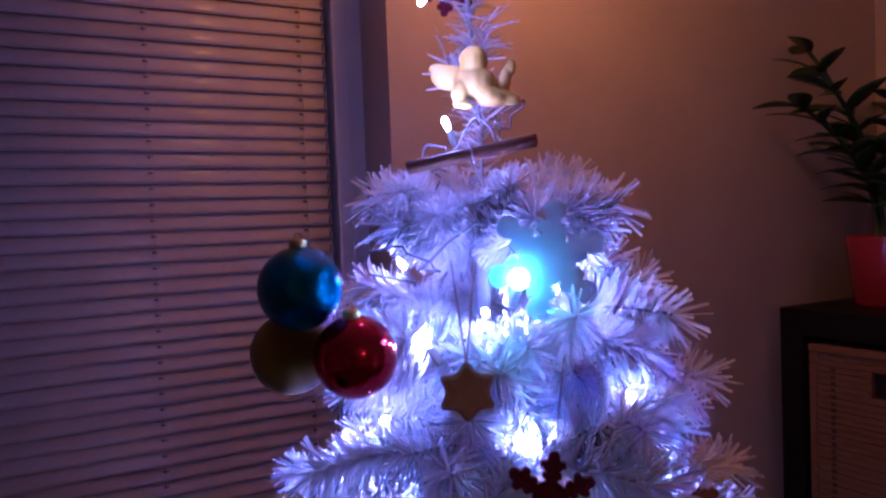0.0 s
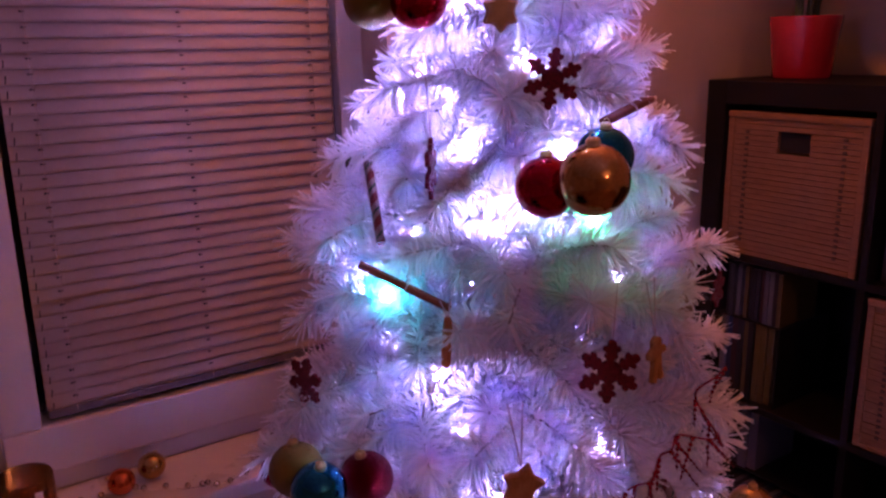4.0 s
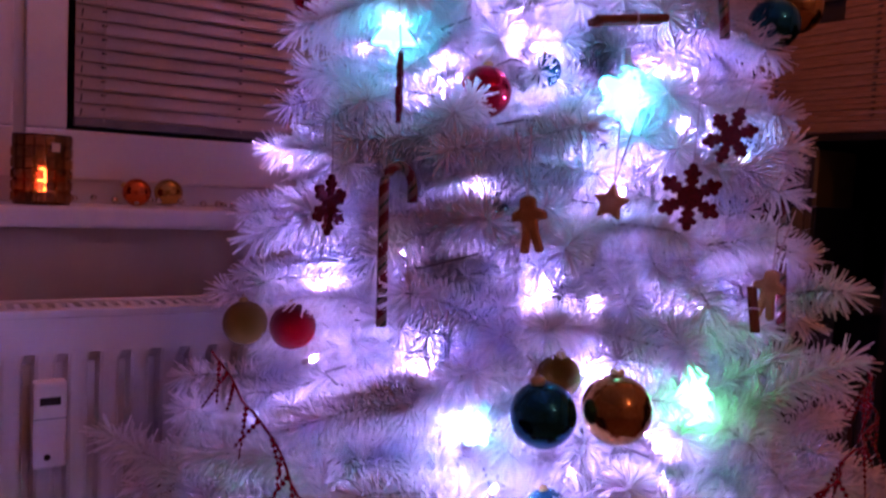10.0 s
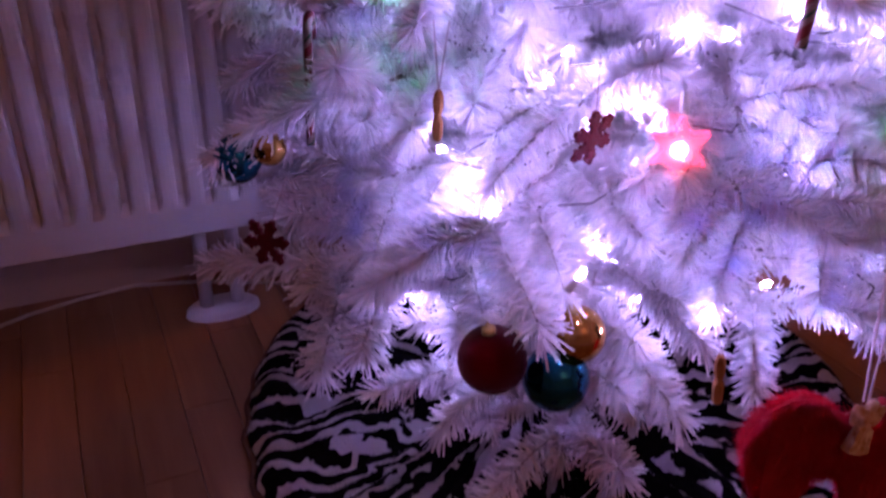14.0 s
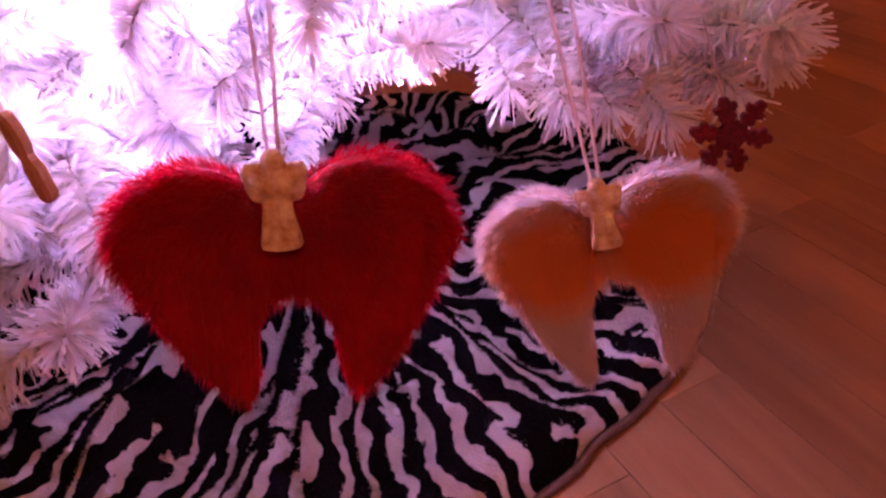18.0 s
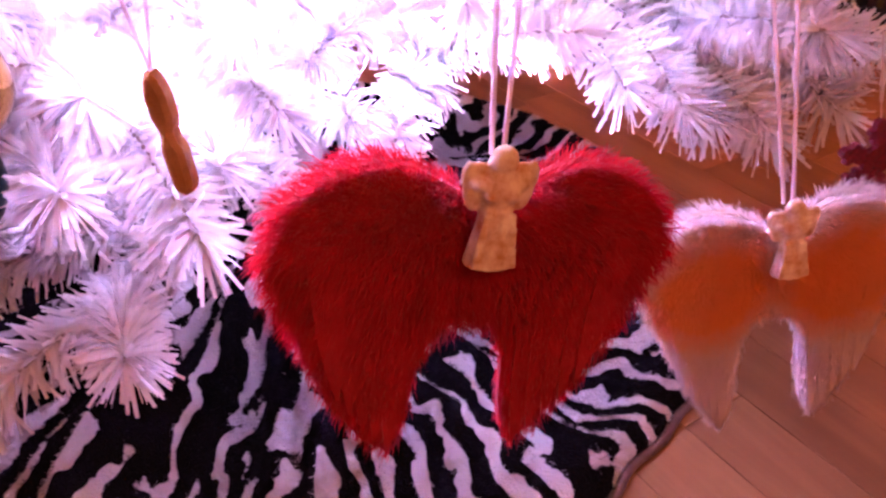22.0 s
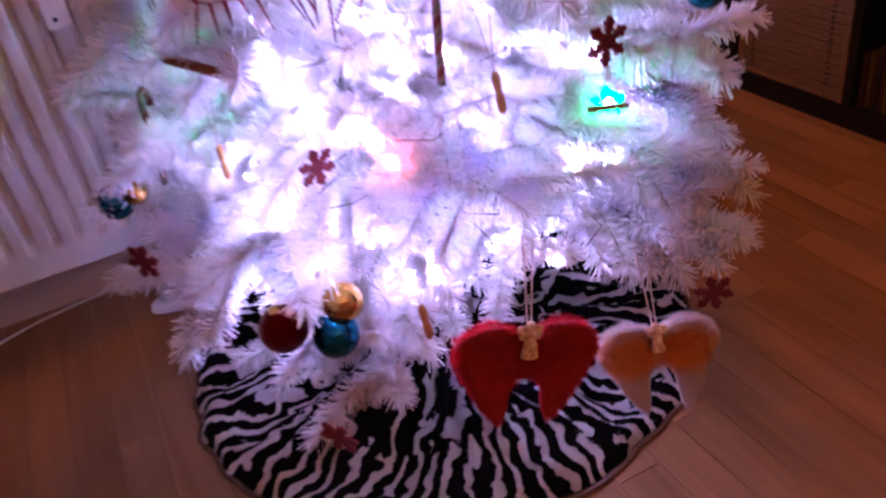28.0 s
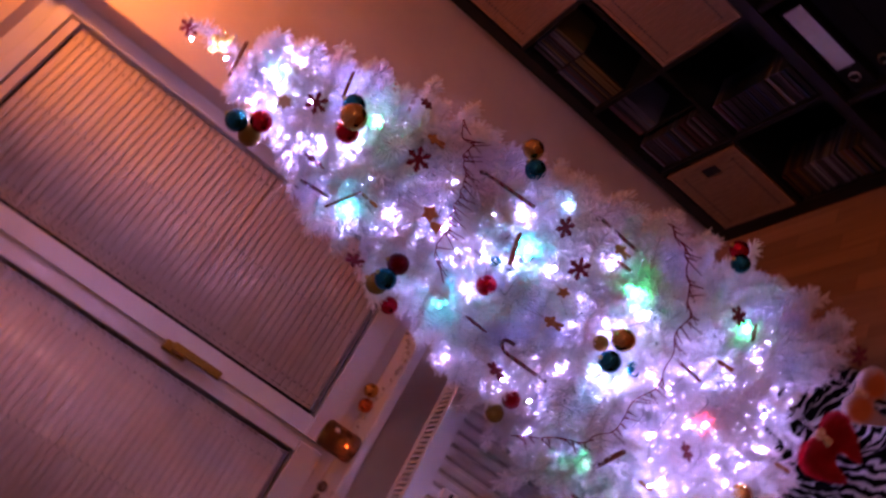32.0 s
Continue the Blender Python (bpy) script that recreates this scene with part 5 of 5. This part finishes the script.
def strand_mesh(n, seed):
    r = random.Random(seed)
    bm = bmesh.new()
    for i in range(n):
        vs = bmesh.ops.create_icosphere(bm, subdivisions=1, radius=0.0025 * (1 - 0.07 * i))["verts"]
        bmesh.ops.translate(bm, vec=(r.uniform(-0.0004, 0.0004), 0.0, -0.002 - 0.0047 * i), verts=vs)
    rod((0, 0, 0), (0, 0, -0.0047 * n), 0.0005, 0.0004, 4, bm=bm)
    return mesh_of("fringe_strand", bm, "bead_red", True)


STRANDS = [strand_mesh(n, n) for n in (6, 8, 9)]


def garland(angles, heights, out, label, skip):
    g = thing("bead_garland", label, "garland", TREE, "red garlands")
    pts, run = [], 0.0
    for i in range(121):
        a = np.interp(i / 120, np.linspace(0, 1, len(angles)), angles)
        z = float(np.interp(i / 120, np.linspace(0, 1, len(heights)), heights)) - 0.008 * abs(math.sin(i / 120 * math.pi * 5))
        r = tree_r(z) + out + 0.03 * noise.noise((i * 0.11, skip, 3.0))
        pts.append(Vector((r * math.cos(radians(a)), r * math.sin(radians(a)), z)))
    part("cord", tube(pts, 0.0011, 6), "bead_red", g)
    k = 0
    for i in range(1, 121):
        run += (pts[i] - pts[i - 1]).length
        if run > 0.0095:
            run = 0.0
            k += 1
            if noise.noise((i * 0.09, skip, 0.0)) > 0.12:
                continue
            s = part("fringe_strand", STRANDS[k % 3], None, g)
            s.location = pts[i]
            s.rotation_euler = (radians(random.uniform(-38, 38)), radians(random.uniform(-38, 38)), random.uniform(0, 6))


garland([-143, -136, -128, -120, -112, -104, -94, -84, -70], [1.14, 1.20, 1.207, 1.216, 1.23, 1.232, 1.26, 1.27, 1.30], 0.012, "red bead garland with short hanging strands, draped high on the tree", 1.0)
garland([-172, -160, -148, -138, -128, -118, -108, -98, -88, -78, -69, -60], [0.80, 0.776, 0.718, 0.71, 0.716, 0.705, 0.718, 0.728, 0.745, 0.757, 0.785, 0.80], 0.012, "red bead garland with short hanging strands, draped low on the tree", 4.0)

# ---- feather wings ----


def lobe_points(sx, k, drop=1.0):
    base = [(0.0, 0.0), (-0.045, 0.04), (-0.12, 0.08), (-0.17, 0.09), (-0.24, 0.075), (-0.325, 0.01), (-0.355, -0.08), (-0.33, -0.17), (-0.29, -0.27), (-0.235, -0.38), (-0.17, -0.475), (-0.125, -0.505), (-0.10, -0.47), (-0.088, -0.40), (-0.08, -0.3), (-0.05, -0.235), (0.0, -0.215)]
    return [(sx * x * k, (z if z > -0.25 else -0.25 + (z + 0.25) * drop) * k) for x, z in base]


def inside(x, z, poly):
    hit, j = False, len(poly) - 1
    for i in range(len(poly)):
        (xi, zi), (xj, zj) = poly[i], poly[j]
        if (zi > z) != (zj > z) and x < (xj - xi) * (z - zi) / (zj - zi) + xi:
            hit = not hit
        j = i
    return hit


def feather_strands(poly, k, count, length, thick, seed):
    """Fine soft barbs that lie over a wing and stand off its upper rim."""
    r = random.Random(seed)
    vs, fs = [], []
    xs, zs = [p[0] for p in poly], [p[1] for p in poly]
    n = 0
    while n < count:
        x, z = r.uniform(min(xs), max(xs)), r.uniform(min(zs), max(zs))
        if not inside(x, z, poly):
            continue
        upper = max(0.0, min(1.0, (z / k + 0.27) / 0.3))
        if r.random() > 0.45 + 0.55 * upper:
            continue
        side = r.choice((-1, 1))
        p = Vector((x, side * thick * r.uniform(0.25, 0.5), z))
        d = Vector((x * 1.2, side * 0.3 * k * r.uniform(0, 1), z + 0.12 * k)).normalized()
        d = (d * (0.4 + upper) + Vector((r.uniform(-1, 1), r.uniform(-0.8, 0.8), r.uniform(-1, 0.7))) * 0.7 + Vector((0, 0, -1.6 * (1 - upper)))).normalized()
        ln = length * r.uniform(0.35, 1.0) * (0.55 + 0.45 * upper)
        s = d.cross(Vector((r.uniform(-1, 1), r.uniform(-1, 1), r.uniform(-1, 1)))).normalized() * 0.0002
        bow = Vector((0, 0, -0.22 * ln)) + s.normalized() * ln * r.uniform(-0.2, 0.2)
        o = len(vs)
        vs += [p + s, p - s, p + d * ln * 0.55 - s * 0.7, p + d * ln * 0.55 + s * 0.7, p + d * ln + bow]
        fs += [(o, o + 1, o + 2, o + 3), (o + 3, o + 2, o + 4)]
        n += 1
    return vs, fs


def angel_figure(k):
    """A small cast angel: head, gown drawn in at the waist, raised arms and folds."""
    fig = lathe([(0.0, 0.03 * k), (0.026 * k, 0.022 * k), (0.034 * k, 0.0), (0.027 * k, -0.035 * k), (0.031 * k, -0.07 * k), (0.042 * k, -0.125 * k), (0.044 * k, -0.14 * k), (0.0, -0.142 * k)], 16)
    ball(0.022 * k, 12, 8, (0, -0.004 * k, 0.042 * k), bm=fig, scale=(1.1, 1, 1.1))
    for s in (-1, 1):
        ball(0.024 * k, 10, 8, (s * 0.036 * k, 0.004 * k, -0.004 * k), bm=fig, scale=(1.0, 0.6, 1.8))
        ball(0.016 * k, 10, 8, (s * 0.05 * k, 0.004 * k, 0.014 * k), bm=fig, scale=(0.9, 0.6, 1.6))
        ball(0.013 * k, 8, 6, (s * 0.03 * k, -0.014 * k, 0.004 * k), bm=fig, scale=(1.3, 1.0, 0.8))
        ball(0.011 * k, 8, 6, (s * 0.014 * k, -0.026 * k, -0.012 * k), bm=fig, scale=(1.5, 1.0, 1.0))
        for i in range(2):
            rod((s * (0.008 + 0.014 * i) * k, -0.03 * k, -0.04 * k), (s * (0.012 + 0.02 * i) * k, -0.036 * k, -0.135 * k), 0.006 * k, 0.008 * k, 6, bm=fig)
    bmesh.ops.scale(fig, vec=(1.0, 0.7, 1.0), verts=fig.verts)
    bmesh.ops.translate(fig, vec=(0.0, -0.014, 0.078 * k), verts=fig.verts)
    return fig


def wings(place, yaw, k, down, label, lean=0.0, drop=1.0):
    wg = thing("feather_wings", label, "wing ornament", place, "feather wings")
    wg.rotation_euler = (radians(-4), radians(lean), radians(yaw))
    for sx in (-1, 1):
        poly = lobe_points(sx, k, drop)
        body = slab(poly, 0.007)
        bmesh.ops.bevel(body, geom=[e for e in body.edges if abs(e.verts[0].co.y - e.verts[1].co.y) < 0.001], offset=0.002, segments=2, affect="EDGES")
        wing = part("wing", body, down, wg)
        cx, cz = -0.19 * sx * k, -0.05 * k
        core = [(cx + (x - cx) * 0.8, cz + (z - cz) * 0.8) for x, z in poly]
        for shape, count, ln, thick in ((poly, 26000, 0.058 * k, 0.010), (core, 16000, 0.034 * k, 0.016)):
            v, f = feather_strands(shape, k, count, ln, thick, count + sx)
            me = bpy.data.meshes.new("feather_down")
            me.from_pydata([tuple(p) for p in v], [], f)
            me.materials.append(MATS[down])
            tagged(part("feather_down", me, None, wing), kind="stuff")
        for i in range(5):
            x0, z0 = sx * k * (-0.12 - 0.035 * i), -k * (0.02 + 0.02 * (i % 3))
            x1, z1 = sx * k * (-0.125 - 0.025 * i), -k * (0.265 + 0.25 * drop - 0.04 * i)
            q = []
            for t in (0, 0.25, 0.5, 0.75, 0.9, 1.0):
                wd = 0.03 * k * (1 - t ** 3)
                q.append((x0 + (x1 - x0) * t, z0 + (z1 - z0) * t, wd))
            outl = [(x + w_, z) for x, z, w_ in q] + [(x - w_, z) for x, z, w_ in q[-2::-1]]
            o = part("long_feather", slab(outl, 0.0014), down, wing)
            o.location.y = -0.0045 - 0.0006 * i
    fuse(part("figure", angel_figure(k), "gold_figure", wg, "small pale gold angel figure", smooth=True), 0.0009)
    for s in (-1, 1):
        part("ribbon", rod((0.002 * s, -0.008, 0.115 * k), (0.005 * s, 0.012, 0.115 * k + 0.085), 0.0009, sides=6), "ribbon", wg)


wings((-1.163, -0.980, 0.350), -18, 0.208, "feather_red", "fluffy red feather wings with a gold angel figure, hanging low", 8)
wings((-1.018, -1.000, 0.298), -28, 0.178, "feather_dyed", "fluffy white and orange feather wings with a small gold figure", -7, 1.35)

# ---- branches, which end just behind what hangs on them ----
tree = thing("christmas_tree", "white artificial Christmas tree with full tinsel branches, decorated", "tree", TREE)
part("trunk", rod((0, 0, 0.02), (0, 0, 1.72), 0.016, 0.006, 14), "trunk_paint", tree)
part("foot", lathe([(0.0, 0.12), (0.025, 0.12), (0.03, 0.03), (0.06, 0.02), (0.06, 0.004)], 20), "trunk_paint", tree)
rng = np.random.default_rng(7)


def needle_cloud(lines, per_m, length, width):
    """Flat pointed strips round each line of points: corners and faces."""
    vs, fs, base = [], [], 0
    for pts in lines:
        pts = np.array(pts)
        seg = np.diff(pts, axis=0)
        ln = np.linalg.norm(seg, axis=1)
        n = max(int(ln.sum() * per_m), 6)
        s = rng.random(n) * ln.sum()
        cum = np.concatenate([[0], np.cumsum(ln)])
        k = np.clip(np.searchsorted(cum, s) - 1, 0, len(ln) - 1)
        t = ((s - cum[k]) / ln[k])[:, None]
        p = pts[k] + seg[k] * t
        d = seg[k] / ln[k][:, None]
        q = rng.normal(size=(n, 3))
        q -= d * (q * d).sum(1, keepdims=True)
        q /= np.linalg.norm(q, axis=1, keepdims=True)
        ang = np.radians(rng.normal(62, 12, n))[:, None]
        # the last needles close the tip like a brush
        close = np.clip((s / cum[-1] - 0.93) / 0.07, 0, 1)[:, None]
        ang = ang * (1 - 0.75 * close)
        w = d * np.cos(ang) + q * np.sin(ang)
        side = np.cross(w, rng.normal(size=(n, 3)))
        side /= np.linalg.norm(side, axis=1, keepdims=True)
        ll = (length * rng.uniform(0.7, 1.1, n))[:, None]
        bend = np.array([0, 0, -0.12]) * ll
        a, b = p + side * width / 2, p - side * width / 2
        tip = p + w * ll + bend
        e, f = tip + side * width * 0.3, tip - side * width * 0.3
        vs.append(np.stack([a, b, f, e], 1).reshape(-1, 3))
        o = base + np.arange(n)[:, None] * 4
        fs += (o + [0, 1, 2, 3]).tolist()
        base += n * 4
    return np.concatenate(vs), fs


def branch_meshes(length, rise, droop, twigs, seed):
    r = random.Random(seed)

    def stem(s):
        return Vector((s * length, 0.02 * length * math.sin(4 * s), length * (rise * s - droop * s * s)))

    main = [stem(i / 10) for i in range(11)]
    lines = [main[2:]]
    for k in range(twigs):
        s = 0.28 + 0.62 * k / max(twigs - 1, 1)
        for side in (-1, 1):
            p = stem(s + r.uniform(-0.03, 0.03))
            ln = length * r.uniform(0.26, 0.38) * (1.15 - 0.6 * s) + 0.045
            a = radians(r.uniform(32, 52)) * side
            lift = r.uniform(-0.25, 0.45)
            lines.append([p + Vector((math.cos(a) * ln * t, math.sin(a) * ln * t, ln * (lift * t - 0.15 * t * t))) for t in (0, 0.35, 0.7, 1.0)])
    bm = bmesh.new()
    tube(main, 0.0022, 5, bm=bm)
    for l in lines[1:]:
        tube(l, 0.0012, 4, bm=bm)
    wire = mesh_of("branch", bm, "twig_wire")
    v, f = needle_cloud([[tuple(p) for p in l] for l in lines], 3800, 0.0265, 0.0029)
    me = bpy.data.meshes.new("needles")
    me.from_pydata(v.tolist(), [], f)
    me.materials.append(MATS["white_needle"])
    return wire, me


def add_branch(pair, z, yaw, scale=1.0, roll=0.0, name="branch"):
    b = part(name, pair[0], None, tree)
    b.matrix_basis = pose(0, 0, z, 0, 0, yaw) @ Matrix.Rotation(radians(roll), 4, "X") @ Matrix.Scale(scale, 4)
    o = part("needles", pair[1], None, b)
    tagged(o, kind="stuff")


HUNG = [(o.location - TREE, 0.11 if o.name.startswith("feather") else 0.064) for o in bpy.data.objects
        if o.parent is None and o.type == "EMPTY" and o.name.split(".")[0] in (
            "bauble", "snowflake_ornament", "cinnamon_stick", "candy_cane", "biscuit_star", "biscuit_bell", "biscuit_man", "wooden_peg", "feather_wings")]
# a gap in the branches, through which a deep bunch shows
HUNG.append((Vector((-1.365, -0.550, 0.795)) - TREE, 0.062))


def reach(z_tip, yaw, want):
    """How far a branch may go out so that it ends behind the things that hang there."""
    for p, wide in HUNG:
        r = math.hypot(p.x, p.y)
        da = abs((math.degrees(math.atan2(p.y, p.x)) - yaw + 180) % 360 - 180)
        if radians(da) * r < wide and -0.6 * wide < z_tip - p.z < 1.5 * wide:
            want = min(want, r - 0.026)
    return want


TIERS = 19
for i in range(TIERS):
    z = 0.36 + i * (1.68 - 0.36) / (TIERS - 1)
    low = max(0.0, 1 - i / 3)
    rise = 0.26 - 0.26 * low
    length = max(tree_r(z + 0.05) - 0.055, 0.05)
    pair = branch_meshes(length, rise + 0.1 * (i > 12), 0.12, 5 if i < 8 else 4 if i < 14 else 3, i)
    count = 13 if i < 4 else 12 if i < 9 else 10 if i < 14 else 8
    for k in range(count):
        yaw = 360 * (k + 0.5 * (i % 2)) / count + random.uniform(-7, 7) + 41 * i
        zz, size = z + random.uniform(-0.015, 0.015), random.uniform(0.9, 1.06)
        if i < 2 and -114 < (yaw + 180) % 360 - 180 < -68:
            zz += 0.115 - 0.06 * i
        far_end = reach(zz + length * (rise + 0.1 * (i > 12) - 0.12), yaw, length * size + 0.025) - 0.025
        if i < 3 and -122 < (yaw + 180) % 360 - 180 < -66:
            far_end *= 0.8
        if i > 15 and 105 < yaw % 360 < 205:
            far_end *= 0.7
        if i == 0 and 110 < yaw % 360 < 168:
            far_end *= 0.8
        add_branch(pair, zz, yaw, max(far_end / length, 0.5), random.uniform(-25, 25))
# short inner branches fill the core
inner_pair = branch_meshes(0.17, 0.5, 0.1, 2, 99)
low_pair = branch_meshes(0.36, -0.15, 0.1, 5, 41)
for yaw, z in ((-148, 0.305), (-133, 0.305), (75, 0.3), (60, 0.3), (10, 0.31), (90, 0.3), (-40, 0.34)):
    size = random.uniform(0.8, 0.95)
    add_branch(low_pair, z, yaw, (reach(z - 0.09, yaw, 0.36 * size + 0.025) - 0.025) / 0.36, random.uniform(-15, 15))
mid_pair = branch_meshes(0.36, -0.08, 0.1, 5, 43)
for yaw, z, size in ((-129, 0.41, 0.92), (-91, 0.45, 0.62), (-76, 0.44, 0.66), (-63, 0.385, 0.95), (-53, 0.36, 1.03), (-30, 0.36, 1.0), (-153, 0.42, 0.88), (-170, 0.42, 0.9), (166, 0.42, 0.95)):
    add_branch(mid_pair, z, yaw, (reach(z - 0.05, yaw, 0.36 * size + 0.025) - 0.025) / 0.36, random.uniform(-12, 12))
# one spray hangs down at the front, between the wings
add_branch(low_pair, 0.4, -98, 0.8, 8)
for i in range(110):
    z = 0.3 + i * 0.0112
    add_branch(inner_pair, z, 137.5 * i, min(1.2, 0.35 + tree_r(z + 0.1) * 1.7), random.uniform(-60, 60), "inner_branch")
# the leader at the top
top = bmesh.new()
lead = [(0.0, 0.0, 0.0), (0.004, -0.002, 0.05), (0.0, 0.0, 0.1), (-0.003, 0.002, 0.17)]
tube(lead, 0.002, 5, bm=top)
lead_lines = [lead]
for k in range(4):
    a, zz = k * 2.4, 0.05 + 0.022 * k
    lead_lines.append([(0, 0, zz), (0.012 * math.cos(a), 0.012 * math.sin(a), zz + 0.025), (0.02 * math.cos(a), 0.02 * math.sin(a), zz + 0.045)])
v, f = needle_cloud(lead_lines, 900, 0.022, 0.0022)
me = bpy.data.meshes.new("needles")
me.from_pydata(v.tolist(), [], f)
me.materials.append(MATS["white_needle"])
add_branch((mesh_of("leader", top, "twig_wire"), me), 1.69, 0, 1.0, 0, "leader")

# ---- floor strips, last ----
STRIP_W = 0.0665
X0, X1, Y0, Y1 = -2.62, WALL_X - 0.002, -2.25, WALL_Y - 0.002
strips = {}


def strip_mesh(w_, ln):
    key = (round(w_, 4), round(ln, 2))
    if key not in strips:
        strips[key] = mesh_of("floor_strip", box(0.0004, 0.0004, -0.0115, w_ - 0.0004, key[1] - 0.0004, 0.0, 0.0005), "oak_plank")
    return strips[key]


r = random.Random(3)
x = X0
while x < X1:
    w_ = min(STRIP_W, X1 - x)
    y = Y0 - r.uniform(0, 0.3)
    while y < Y1:
        ln = r.choice((0.36, 0.42, 0.48, 0.54))
        ln = min(ln, max(Y1 - y, 0.02))
        s = part("floor_strip", strip_mesh(w_, ln), None, floor)
        s.location = (x, y, 0)
        y += round(ln, 2)
    x += STRIP_W
far = bmesh.new()
for fx0, fy0, fx1, fy1 in ((room_l, room_f, WALL_X, Y0 - 0.3), (room_l, Y0 - 0.3, X0, WALL_Y)):
    x = fx0
    while x < fx1 - 0.01:
        box(x + 0.0005, fy0, -0.0115, min(x + 0.2, fx1) - 0.0005, fy1, -0.0005, bm=far)
        x += 0.2
tagged(part("floor_strips", far, "oak_plank", floor), kind="stuff")
